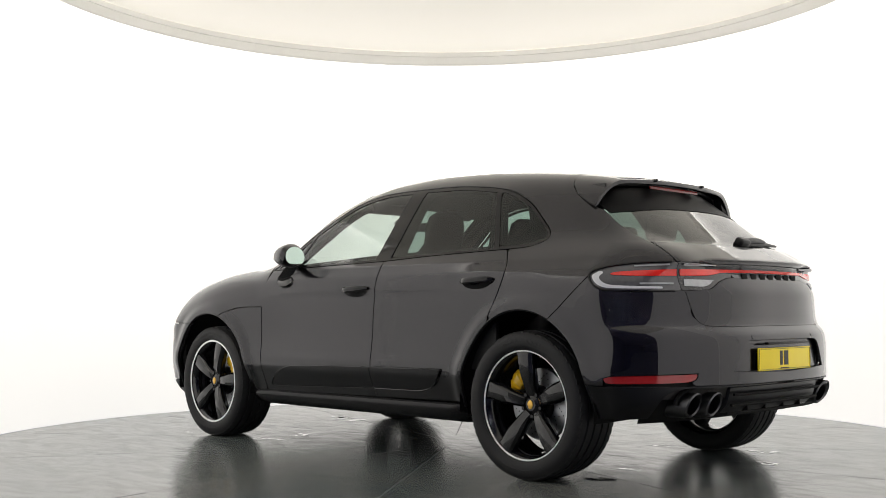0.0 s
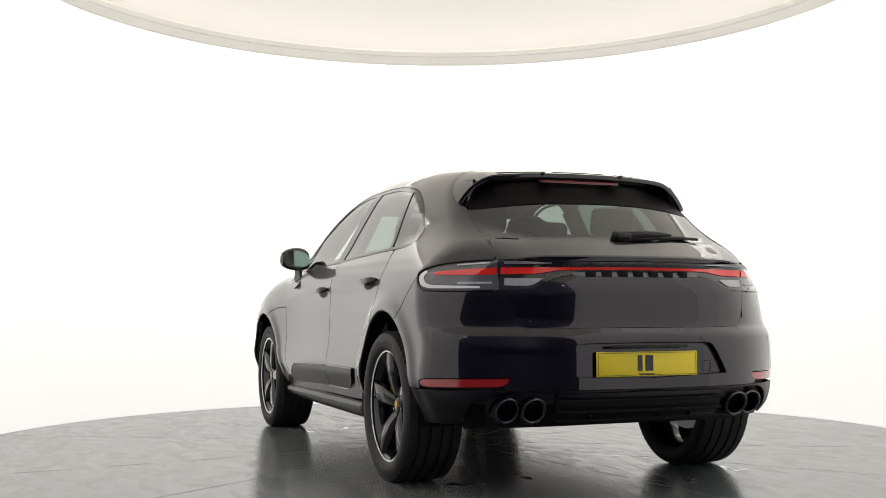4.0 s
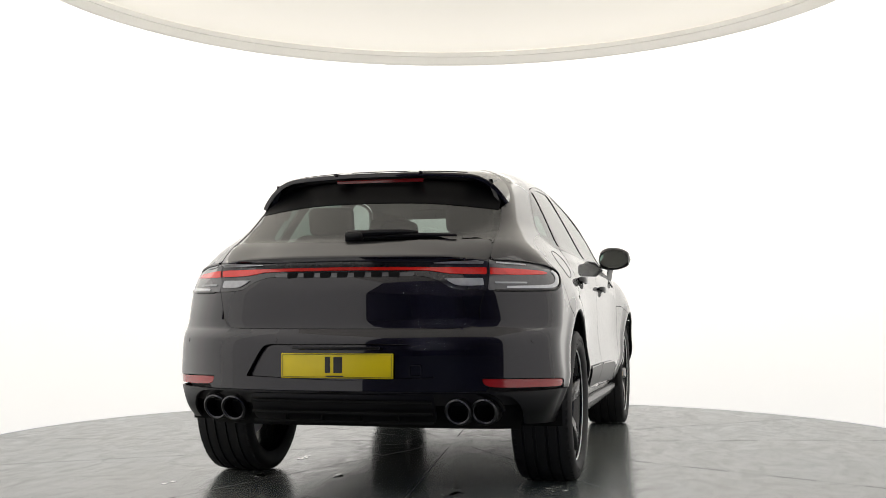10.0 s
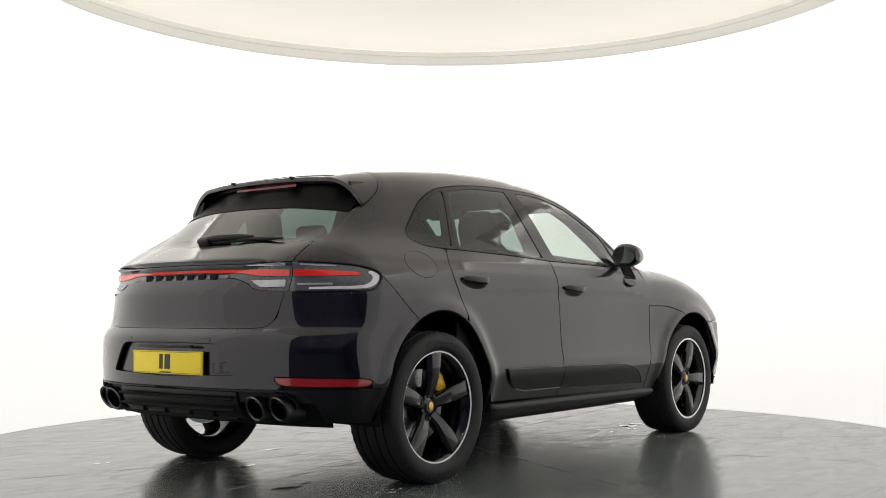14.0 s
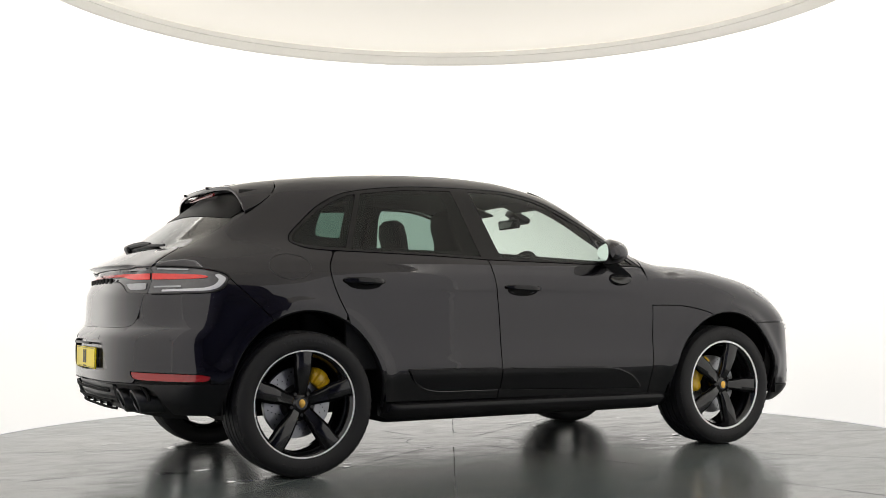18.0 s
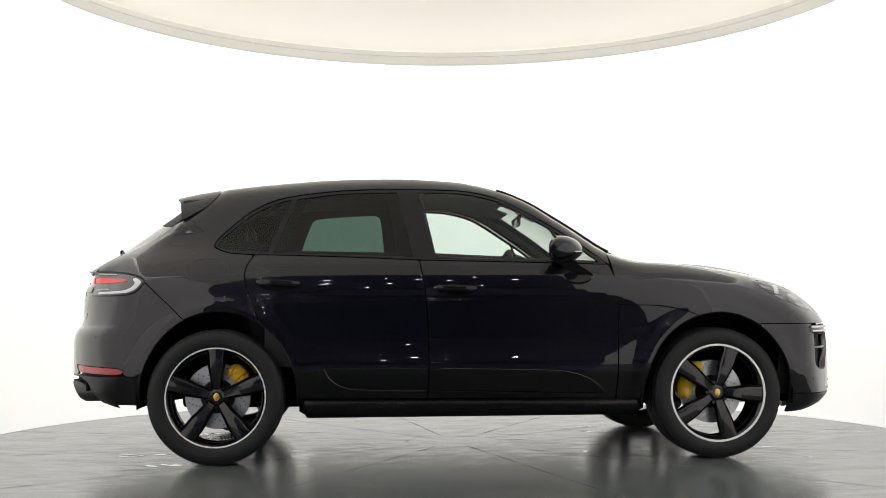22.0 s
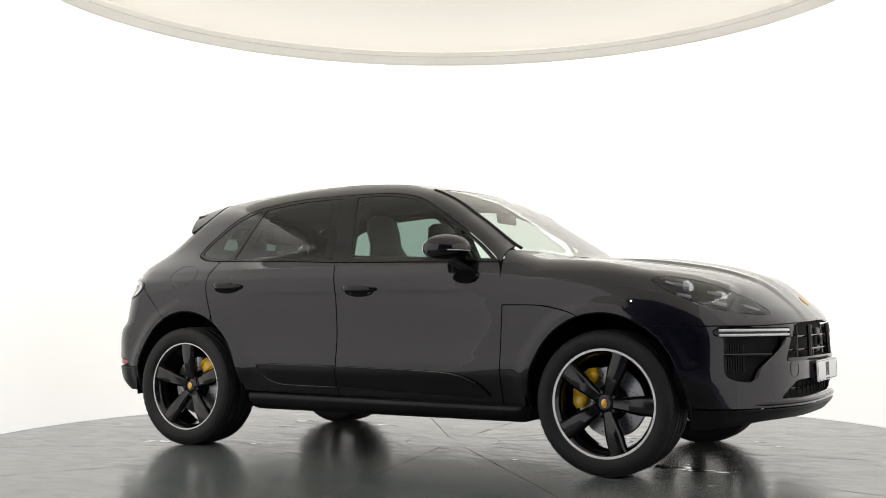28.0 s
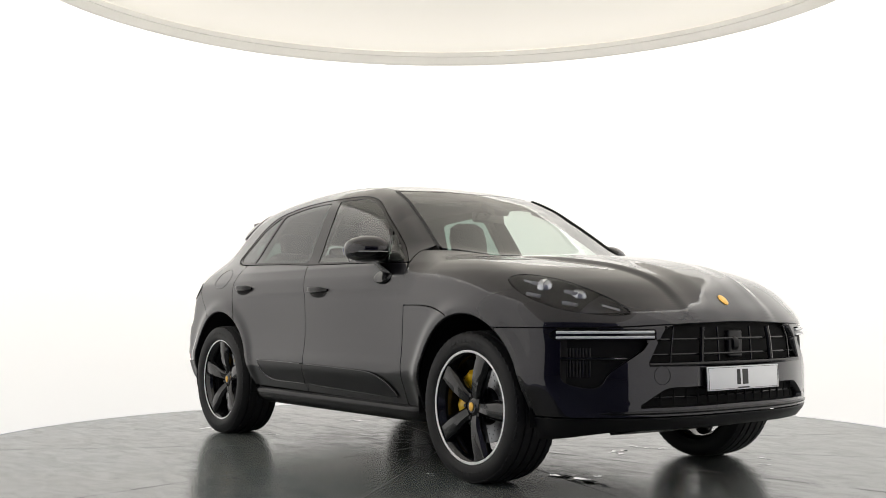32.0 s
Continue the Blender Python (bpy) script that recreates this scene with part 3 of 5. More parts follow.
QUARTER_CUT = outline((0.0, 1.056), (0.0, 1.056), (0.42, 1.054), (0.55, 1.059), (0.674, 1.061), (0.82, 1.058), (0.95, 1.045), (1.035, 1.023), (1.060, 0.998), (1.060, 0.998),
                      (1.26, 0.80), (1.26, 0.80), (1.5, 0.6), (1.5, 0.6), (1.5, 0.1), (1.5, 0.1), (0.0, 0.1), (0.0, 0.1))
GATE = outline((0.0, 0.755), (0.0, 0.755), (0.48, 0.756), (0.565, 0.766), (0.602, 0.81), (0.636, 0.951), (0.644, 1.06), (0.632, 1.165), (0.632, 1.165), (0.0, 1.150), (0.0, 1.150))
GATE_ALL = outline((0.0, 0.755), (0.0, 0.755), (0.48, 0.756), (0.565, 0.766), (0.602, 0.81), (0.636, 0.951), (0.644, 1.06), (0.638, 1.165), (0.630, 1.25),
                   (0.615, 1.33), (0.615, 1.33), (0.0, 1.33), (0.0, 1.33))
SPOILER = outline((-1.43, 1.80), (-1.43, 1.80), (-1.43, 1.54), (-1.45, 1.49), (-1.51, 1.43), (-1.59, 1.378), (-1.70, 1.325), (-1.70, 1.325), (-2.1, 1.32), (-2.1, 1.32), (-2.1, 1.8), (-2.1, 1.8))
ROOF_TOP = outline((-1.45, 0.0), (-1.45, 0.0), (-1.40, 0.47), (-1.40, 0.47), (-0.7, 0.52), (0.0, 0.52), (0.19, 0.51), (0.19, 0.51), (0.27, 0.3), (0.31, 0.0), (0.31, 0.0))
SCREEN = outline((0.315, 0.0), (0.315, 0.0), (0.275, 0.3), (0.19, 0.535), (0.19, 0.535), (0.5, 0.60), (0.84, 0.685), (0.84, 0.685), (1.0, 0.46), (1.08, 0.2), (1.10, 0.0), (1.10, 0.0))
BONNET = outline((1.115, 0.0), (1.115, 0.0), (1.09, 0.25), (1.0, 0.49), (0.855, 0.70), (0.80, 0.79), (0.80, 0.79), (0.84, 1.1), (0.84, 1.1), (2.6, 1.1), (2.6, 1.1), (2.6, 0.0), (2.6, 0.0))
BONNET_SIDE = outline((0.5, 0.866), (0.5, 0.866), (1.05, 0.862), (1.22, 0.83), (1.33, 0.78), (1.33, 0.78), (1.33, 0.757), (1.33, 0.757), (3.0, 0.757), (3.0, 0.757), (3.0, 2), (3.0, 2), (0.5, 2), (0.5, 2))
BONNET_NOSE = outline((0.0, 0.782), (0.0, 0.782), (0.445, 0.768), (0.693, 0.758), (0.927, 0.757), (3.3, 0.757), (3.3, 0.757), (3.3, 2), (3.3, 2), (0.0, 2), (0.0, 2))
HEADLAMP = outline((1.187, 0.985), (1.108, 1.004), (0.893, 0.967), (0.683, 0.885), (0.600, 0.826), (0.640, 0.812), (0.738, 0.815), (0.891, 0.838), (1.073, 0.908), fine=6)
DRL = outline((0.935, 0.726), (0.905, 0.748), (0.905, 0.748), (0.50, 0.744), (0.50, 0.744), (0.50, 0.702), (0.50, 0.702), (0.905, 0.704))
INTAKE = outline((0.885, 0.700), (0.885, 0.700), (0.53, 0.698), (0.53, 0.698), (0.56, 0.655), (0.70, 0.555), (0.735, 0.50), (0.77, 0.487), (0.845, 0.50), (0.885, 0.53))
GRILLE = outline((0.0, 0.766), (0.0, 0.766), (0.38, 0.762), (0.45, 0.745), (0.53, 0.60), (0.53, 0.585), (0.53, 0.585), (0.0, 0.575), (0.0, 0.575))
LOWGRILLE = outline((0.0, 0.482), (0.0, 0.482), (0.42, 0.482), (0.47, 0.47), (0.585, 0.398), (0.585, 0.398), (0.0, 0.402), (0.0, 0.402))
PLATE_BAY = outline((0.0, 0.690), (0.0, 0.690), (0.315, 0.686), (0.345, 0.670), (0.42, 0.545), (0.42, 0.545), (0.0, 0.530), (0.0, 0.530))
REFLECTOR = outline((0.60, 0.541), (0.60, 0.541), (0.95, 0.532), (0.995, 0.520), (0.985, 0.497), (0.95, 0.492), (0.66, 0.497), (0.615, 0.51))
DIFFUSER = outline((0.0, 0.472), (0.0, 0.472), (0.5, 0.470), (0.66, 0.468), (0.74, 0.44), (0.80, 0.35), (0.85, 0.26), (0.85, 0.26), (0.0, 0.2), (0.0, 0.2))

front_arch, rear_arch = arch(True), arch(False)
dlo, lamp_r = within("xz", DLO), within("tail", LAMP_R)
doors = either(within("xz", FRONT_DOOR), within("xz", REAR_DOOR))


def sides(name, mode, ar, br, step, sd, mat, label="", parent=None, **more):
    """A panel on each side of the car."""
    kids = []
    for right in (False, True):
        host = parent[right] if isinstance(parent, (list, tuple)) else (parent or car)
        kids.append(sheet(name, mode, ar, br, step, sd, mat, host, label, right=right, **more))
    return kids


quarter_sd = both(outside(dlo), outside(doors), outside(rear_arch), outside(within("xy", ROOF_TOP)), outside(within("xy", SCREEN)), outside(within("tail", QUARTER_CUT)),
                  (lambda p: np.where(p[:, 0] < -1.5, -within("yz", GATE_ALL)(p), -1.0)),
                  lambda p: p[:, 0] - 0.80, lambda p: np.where(p[:, 0] > -1.0, 1.06 - p[:, 2], -1.0),
                  outside(within("xz", SPOILER)))
frames = sides("body_side", "ring", (-2.2, 0.84), (-0.05, PI2 - 0.35), 0.018, quarter_sd, PAINT, "black painted quarter panel, pillars and roof rail", scale=0.8)
front_doors = sides("front_door", "side", (-0.33, 0.86), (0.32, 1.14), 0.014, within("xz", FRONT_DOOR), PAINT, "closed front door")
rear_doors = sides("rear_door", "side", (-1.30, -0.22), (0.32, 1.17), 0.014, both(within("xz", REAR_DOOR), outside(rear_arch)), PAINT, "closed rear door")
roof = sheet("roof", "top", (-1.5, 0.36), (-0.56, 0.56), 0.022, within("xy", ROOF_TOP), PAINT, car)
bonnet_sd = both(within("xy", BONNET), within("xz", BONNET_SIDE), within("nose", BONNET_NOSE), outside(front_arch), outside(within("nose", HEADLAMP)))
bonnet = sheet("bonnet", "ring", (0.78, 2.32), (-0.02, math.pi + 0.02), 0.011, bonnet_sd, PAINT, car, "black bonnet wrapping over the front wings", scale=0.7, gap=0.0022)
wing_sd = both(within("xz", outline((0.836, 0.866), (0.836, 0.866), (1.05, 0.862), (1.22, 0.83), (1.33, 0.78), (1.33, 0.78), (1.2, 0.33), (1.2, 0.33), (0.821, 0.332), (0.821, 0.332), (0.829, 0.68))),
               outside(front_arch))
sides("front_wing", "side", (0.80, 1.4), (0.32, 0.88), 0.016, wing_sd, PAINT)
for side in (1, -1):
    rows = []
    for x in np.linspace(-0.955, 0.985, 41):
        e = max(0, (abs(x - 0.015) - 0.90) / 0.07) ** 2
        lift = 0.012 * (x + 0.955) / 1.94
        rows.append([(x, side * y, z - lift * (z > 0.3)) for y, z in ((0.830, 0.350), (0.884, 0.350), (0.901 - 0.012 * e, 0.343), (0.911 - 0.03 * e, 0.333), (0.914 - 0.04 * e, 0.320), (0.906 - 0.04 * e, 0.288), (0.888 - 0.03 * e, 0.264 + 0.02 * e), (0.862, 0.252 + 0.03 * e), (0.830, 0.252 + 0.03 * e))])
    part("sill", loft(rows), SILL, car, "satin black sill with a ledge along its top")

# tail
def tail_bottom(p):
    return 0.345 - 0.022 * (np.abs(p[:, 1]) / 0.9) ** 2 - p[:, 2]


rear_bumper_sd = both(within("tail", QUARTER_CUT), outside(lamp_r), outside(within("yz", GATE)), outside(rear_arch), outside(within("tail", PLATE_BAY)), outside(within("tail", REFLECTOR)),
                      outside(within("tail", DIFFUSER)), lambda p: np.where(np.abs(p[:, 1]) < 0.62, p[:, 2] - 0.8, -1), tail_bottom)
rear_bumper = sheet("rear_bumper", "tail", (-1.5, 1.5), (0.46, 1.06), 0.016, both(rear_bumper_sd, lambda p: 0.484 - p[:, 2]), PAINT, car, scale=1.0, gap=0.0012)
sheet("rear_valance", "tail", (-1.5, 1.5), (0.22, 0.50), 0.016, both(rear_bumper_sd, lambda p: p[:, 2] - 0.484), SATIN, car, "satin black lower bumper", inset=0.003)
tailgate = sheet("tailgate", "tail", (-0.85, 0.85), (0.73, 1.19), 0.014, both(within("yz", GATE), outside(lamp_r)), PAINT, car, "black tailgate", scale=1.2, gap=0.0016)
rear_glass = sheet("rear_window", "top", (-2.15, -1.45), (-0.7, 0.7), 0.02, both(within("yz", outline((0.0, 1.142), (0.0, 1.142), (0.632, 1.158), (0.632, 1.158), (0.625, 1.25), (0.614, 1.315), (0.614, 1.315), (0.30, 1.345), (0.0, 1.352), (0.0, 1.352))),
                                                                             lambda p: p[:, 0] + 1.45), GLASS_B, car, "dark tinted rear window", depth=0.0, inset=0.003, gap=-0.014)
sheet("exhaust_bay", "tail", (-1.0, 1.0), (0.22, 0.5), 0.02, both(within("tail", DIFFUSER), tail_bottom), MATT, car, "black recess round the tailpipes", inset=0.075, depth=0, gap=-0.03)
sheet("diffuser", "tail", (-0.55, 0.55), (0.22, 0.5), 0.014, both(within("tail", DIFFUSER), tail_bottom, lambda p: np.abs(p[:, 1]) - 0.43), SATIN, car, "satin black rear diffuser", inset=0.03, depth=0.05)
sheet("plate_recess", "tail", (-0.5, 0.5), (0.5, 0.72), 0.02, within("tail", PLATE_BAY), PAINT, car, inset=0.024, depth=0, gap=-0.01)
gate_lamp = sheet("gate_lamp", "tail", (-0.9, 0.9), (0.9, 1.1), 0.010, both(lamp_r, lambda p: np.abs(p[:, 1]) - 0.643), CLEARL, tailgate, "full-width rear light strip", inset=0.004, gap=0.0016)
rear_lamps = sides("rear_lamp", "tail", (0.5, 1.2), (0.9, 1.1), 0.010, both(lamp_r, lambda p: 0.643 - np.abs(p[:, 1])), SMOKED, "clear and red rear lamp", inset=0.004, gap=0.0016)

# the painted flange in the joint beside the tailgate
sides("gate_flange", "tail", (0.54, 0.80), (0.745, 1.14), 0.014, None, PAINT, inset=0.010, depth=0)

# nose
front_bumper_sd = both(outside(within("nose", BONNET_NOSE)), outside(front_arch), outside(within("nose", GRILLE)), outside(within("nose", LOWGRILLE)), outside(within("nose", INTAKE)), outside(within("nose", DRL)),
                       lambda p: 0.355 - p[:, 2], lambda p: 1.40 - p[:, 0])
front_bumper = sheet("front_bumper", "nose", (-1.5, 1.5), (0.3, 0.80), 0.014, front_bumper_sd, PAINT, car, depth=0.046)
sheet("front_lip", "nose", (-1.3, 1.3), (0.22, 0.37), 0.014, both(lambda p: p[:, 2] - 0.352, lambda p: 0.246 + 0.045 * ramp(p[:, 0], 1.85, 2.2) - p[:, 2], outside(front_arch)), SATIN, car, "satin black front lip")
sheet("grille_backing", "nose", (-1.15, 1.15), (0.35, 0.82), 0.03, None, MATT, car, inset=0.048, depth=0)

# glass
window_sd = [within("xz", q) for q in (PANE_F, PANE_T, PANE_R, PANE_Q)]
sides("window_trim", "side", (-1.47, 0.85), (1.08, 1.56), 0.008, both(dlo, *[outside(q) for q in window_sd]), GLOSS, "gloss black window surround", inset=0.004)
sides("front_side_window", "side", (-0.32, 0.60), (1.10, 1.54), 0.03, window_sd[0], GLASS_F, "clear front side window", inset=0.008, depth=0.004, gap=-0.003)
sides("corner_window", "side", (0.45, 0.78), (1.08, 1.32), 0.03, window_sd[1], GLASS_F, inset=0.008, depth=0.004, gap=-0.003)
sides("rear_side_window", "side", (-1.14, -0.29), (1.12, 1.54), 0.03, window_sd[2], GLASS_R, "dark tinted rear side window", inset=0.008, depth=0.004, gap=-0.003)
sides("quarter_window", "side", (-1.44, -1.0), (1.15, 1.49), 0.03, window_sd[3], GLASS_R, "dark tinted quarter window", inset=0.008, depth=0.004, gap=-0.003)
screen = sheet("windscreen", "top", (0.15, 1.15), (-0.72, 0.72), 0.03, within("xy", SCREEN), GLASS_W, car, "clear windscreen", depth=0.005)

# inner skin, so that no light leaks through the joints
shell_sd = both(outside(within("xz", outline((0.79, 1.12), (0.79, 1.12), (-0.19, 1.165), (-0.19, 1.165), (-0.25, 1.50), (-0.22, 1.522), (0.0, 1.527), (0.20, 1.488), (0.42, 1.37), (0.62, 1.24)))),
                outside(within("xz", outline((-0.42, 1.168), (-0.42, 1.168), (-1.035, 1.178), (-1.035, 1.178), (-0.93, 1.44), (-0.885, 1.470), (-0.50, 1.495), (-0.46, 1.47)))),
                outside(within("xz", outline((-1.15, 1.225), (-1.15, 1.225), (-1.26, 1.235), (-1.27, 1.25), (-1.21, 1.37), (-1.13, 1.415), (-1.065, 1.43), (-1.065, 1.43)))), outside(within("xy", SCREEN)),
                outside(arch(True, 0.03)), outside(arch(False, 0.03)), lambda p: np.where(p[:, 0] < -1.4, np.minimum(p[:, 2] - 1.15, 0.66 - np.abs(p[:, 1])), -1),
                lambda p: np.where(np.abs(p[:, 0]) > 1.5, 0.40, 0.285) - p[:, 2])
sheet("inner_skin", "ring", (-2.0, 2.0), (-0.68, math.pi + 0.68), 0.026, shell_sd, PILLAR, car, inset=0.03, depth=0, scale=0.8)
sheet("inner_tail", "tail", (-1.0, 1.0), (0.42, 1.13), 0.04, outside(arch(False, 0.03)), LINER, car, inset=0.05, depth=0)
part("underbody", box(3.55, 1.0, 0.10, 0.03, at=pose(0.13, 0, 0.325)), MATT, car, "black plastic underbody")
part("floor_pan", box(1.85, 1.66, 0.09, 0.02, at=pose(0.0, 0, 0.285)), MATT, car, "black floor pan")

# ---- wheels ----
def spoke_bm(turn, dish):
    """One broad blade from the hub to the rim, dished inward at the hub, its face crowned."""
    rows = []
    for s in np.linspace(0, 1, 9):
        r = 0.045 + s * 0.222
        w = 0.031 + 0.015 * min(1, s * 1.7) ** 1.5 + 0.012 * max(0, s - 0.90) / 0.10
        y = dish * (1 - s) ** 1.6 - 0.006 * math.sin(math.pi * s) + 0.010 * max(0, 0.2 - s) / 0.2
        f = w * (0.62 + 0.14 * s)
        rows.append([(-w * 1.08, y + 0.024, r), (-w * 0.97, y + 0.010, r), (-f, y - 0.002, r), (-f * 0.9, y - 0.004, r), (0, y - 0.0025, r), (f * 0.9, y - 0.004, r), (f, y - 0.002, r), (w * 0.97, y + 0.010, r), (w * 1.08, y + 0.024, r),
                     (w * 0.8, y + 0.055, r), (-w * 0.8, y + 0.055, r)])
    # the wheel's outer face looks along -y
    bm = loft(rows)
    bmesh.ops.transform(bm, matrix=Matrix.Rotation(turn, 4, "Y"), verts=bm.verts)
    return bm


TYRE_PROFILE = [(0.272, -0.118), (0.280, -0.128), (0.30, -0.136), (0.325, -0.138), (0.345, -0.134), (0.358, -0.124), (0.366, -0.108),
                (0.368, -0.085), (0.3685, -0.083), (0.361, -0.081), (0.361, -0.073), (0.3695, -0.071), (0.370, -0.035), (0.362, -0.033), (0.362, -0.022), (0.370, -0.020),
                (0.370, 0.020), (0.362, 0.022), (0.362, 0.033), (0.370, 0.035), (0.3695, 0.071), (0.361, 0.073), (0.361, 0.081), (0.3685, 0.083),
                (0.366, 0.108), (0.358, 0.124), (0.345, 0.134), (0.325, 0.138), (0.30, 0.136), (0.272, 0.118)]


def tread_mesh():
    """Shoulder blocks and worn raised marks of a tyre, shared by all four."""
    out = []
    for k in range(56):
        a = 2 * math.pi * k / 56
        for s in (-1, 1):
            m = Matrix.Rotation(a + 0.02 * s, 4, "Y") @ pose(0, s * 0.104, 0.3608, s * -7, 0, 9 * s)
            out.append(box(0.030, 0.040, 0.008, 0.0015, 1, at=m))
    for k in range(20):
        a = (0.0 if k < 10 else math.pi) + (k % 10 - 4.5) * 0.085
        out.append(box(0.020 if k % 3 else 0.012, 0.003, 0.018, 0.001, 1, at=Matrix.Rotation(a, 4, "Y") @ pose(0, -0.1375, 0.322, -6, 0, 0)))
    bm = joined(*out)
    me = bpy.data.meshes.new("tread_pattern")
    bm.to_mesh(me)
    bm.free()
    return me


TREAD = tread_mesh()


def wheel(x, y, turn, left, caliper_turn, wide=1.0, dish=0.0, reach=0.70):
    """Alloy wheel with tyre; at rest its outer face looks along -y."""
    base = pose(x, y, 0.367) @ (pose(0, 0, 0, 0, 0, 180) if left else Matrix.Identity(4))
    w = part("wheel", lathe([(0.262, 0.115), (0.250, 0.10), (0.243, 0.02), (0.240, -0.05), (0.246, -0.085), (0.262, -0.105), (0.271, -0.113), (0.272, -0.121), (0.266, -0.1215)], 72), RIM, car, "gloss black five-spoke alloy wheel", base)
    part("tyre", lathe([(r, h * wide) for r, h in TYRE_PROFILE], 96), TYRE, w, "black low-profile road tyre")
    blocks = put("tread_pattern", TREAD, TYRE, w)
    blocks.scale = (1, wide, 1)
    tagged(blocks, kind="stuff")
    part("rim_edge", lathe([(0.264, -0.1215), (0.2655, -0.1245), (0.276, -0.1245), (0.279, -0.120), (0.277, -0.114)], 96), LIP, w, "bright machined rim edge")
    for k in range(5):
        part("spoke", spoke_bm(turn + k * 2 * math.pi / 5, dish), RIM, w, at=pose(0, -0.112, 0))
    part("hub", lathe([(0.001, -0.112), (0.030, -0.112), (0.034, -0.108), (0.052, -0.100), (0.066, -0.085), (0.070, -0.05)], 40), RIM, w, at=pose(0, dish, 0))
    part("centre_cap", prism([(0.017 * math.sin(a) * (1 if math.cos(a) > -0.2 else 0.9), 0.022 * math.cos(a)) for a in np.linspace(0, 2 * math.pi, 20)[:-1]], 0.004, 0.001, pose(0, dish - 0.112, 0)), GOLD, w, "gold shield badge")
    for k in range(5):
        a = turn + (k + 0.5) * 2 * math.pi / 5
        part("bolt", lathe([(0.001, -0.108), (0.009, -0.108), (0.011, -0.105), (0.011, -0.08)], 10), GLOSS, w, at=pose(0.058 * math.sin(a), dish, 0.058 * math.cos(a)))
    d = part("brake_disc", lathe([(0.09, -0.005), (0.178, -0.005), (0.180, -0.003), (0.180, 0.025), (0.09, 0.025)], 64), DISC, car, "drilled grey brake disc", base)
    part("disc_hat", lathe([(0.001, -0.03), (0.085, -0.03), (0.092, -0.022), (0.095, 0.0)], 40), SATIN, d)
    arc = []
    for a in np.linspace(-1, 1, 15):
        b = caliper_turn + a * reach
        c, s = math.sin(b), math.cos(b)
        r0, r1 = 0.122 + 0.022 * abs(a) ** 6, 0.208 - 0.022 * abs(a) ** 4
        q = 0.050 - 0.010 * (abs(abs(a) - 0.5) < 0.12)
        arc.append([(r0 * c, -q + 0.006, r0 * s), ((r0 + 0.01) * c, -q, (r0 + 0.01) * s), (0.165 * c, -q - 0.006, 0.165 * s), ((r1 - 0.02) * c, -q, (r1 - 0.02) * s), (r1 * c, -q + 0.018, r1 * s), (r1 * c, 0.04, r1 * s), (r0 * c, 0.04, r0 * s)])
    part("brake_caliper", loft(arc), YELLOW, car, "yellow painted brake caliper", base)
    holes = bmesh.new()
    for k in range(60):
        a, r = 2 * math.pi * k / 60, (0.112, 0.128, 0.144, 0.160, 0.136)[k % 5]
        q = Vector((r * math.sin(a), -0.0062, r * math.cos(a)))
        holes.faces.new([holes.verts.new(q + Vector((0.0036 * math.cos(b), 0, -0.0036 * math.sin(b)))) for b in np.linspace(0, 2 * math.pi, 9)[:-1]])
    tagged(part("drilled_hole", holes, MATT, d), kind="stuff")
    return w


wheel(-1.4035, -0.810, radians(0), False, radians(43), 1.06, 0.036, 0.34)
wheel(1.4005, -0.812, radians(20), False, radians(-62), 1.0, 0.006)
wheel(-1.4035, 0.810, radians(-3), True, radians(-43), 1.06, 0.036, 0.34)
wheel(1.4005, 0.812, radians(14), True, radians(62), 1.0, 0.006)
for x in (-1.388, 1.403):
    for side in (-1, 1):
        rows = []
        for a in np.linspace(radians(-8), radians(188), 41):
            c, q = math.cos(a), math.sin(a)
            rows.append([(x + 0.440 * c, side * 0.925, 0.37 + 0.478 * q), (x + 0.445 * c, side * 0.80, 0.37 + 0.482 * q), (x + 0.43 * c, side * 0.52, 0.37 + 0.47 * q), (x + 0.01 * c, side * 0.50, 0.37 + 0.01 * q)])
        part("wheel_arch_liner", loft(rows, close=False, caps=False), MATT, car, "black wheel arch liner")

# ---- tail details ----
def trail(y):
    return -1.722 + 0.072 * (abs(y) / 0.60) ** 2


def slots(p):
    """Positive in the slots behind the spoiler's blade."""
    ay, d = np.abs(p[:, 1]), p[:, 0] + 1.722 - 0.072 * (np.abs(p[:, 1]) / 0.60) ** 2
    return np.minimum(0.020 - np.abs(d - 0.050), np.maximum(0.145 - np.abs(ay - 0.0), 0.115 - np.abs(ay - 0.325)))


spoiler = sheet("roof_spoiler", "ring", (-1.86, -1.40), (0.55, math.pi - 0.55), 0.014,
                both(within("xz", SPOILER), outside(within("xy", ROOF_TOP)), lambda p: -1.722 + 0.072 * (np.abs(p[:, 1]) / 0.60) ** 2 - p[:, 0], slots), PAINT, car, "black roof spoiler with slots along its edge", depth=0.02, scale=0.75, shape=crown)
sheet("window_band", "top", (-2.0, -1.42), (-0.66, 0.66), 0.016, both(within("yz", outline((0.0, 1.354), (0.0, 1.354), (0.30, 1.347), (0.614, 1.318), (0.614, 1.318), (0.60, 1.50), (0.60, 1.50), (0.0, 1.60), (0.0, 1.60))),
                                                                     lambda p: p[:, 0] + 1.45), BLACKOUT, car, "black band above the rear window", depth=0.004)
rows = []
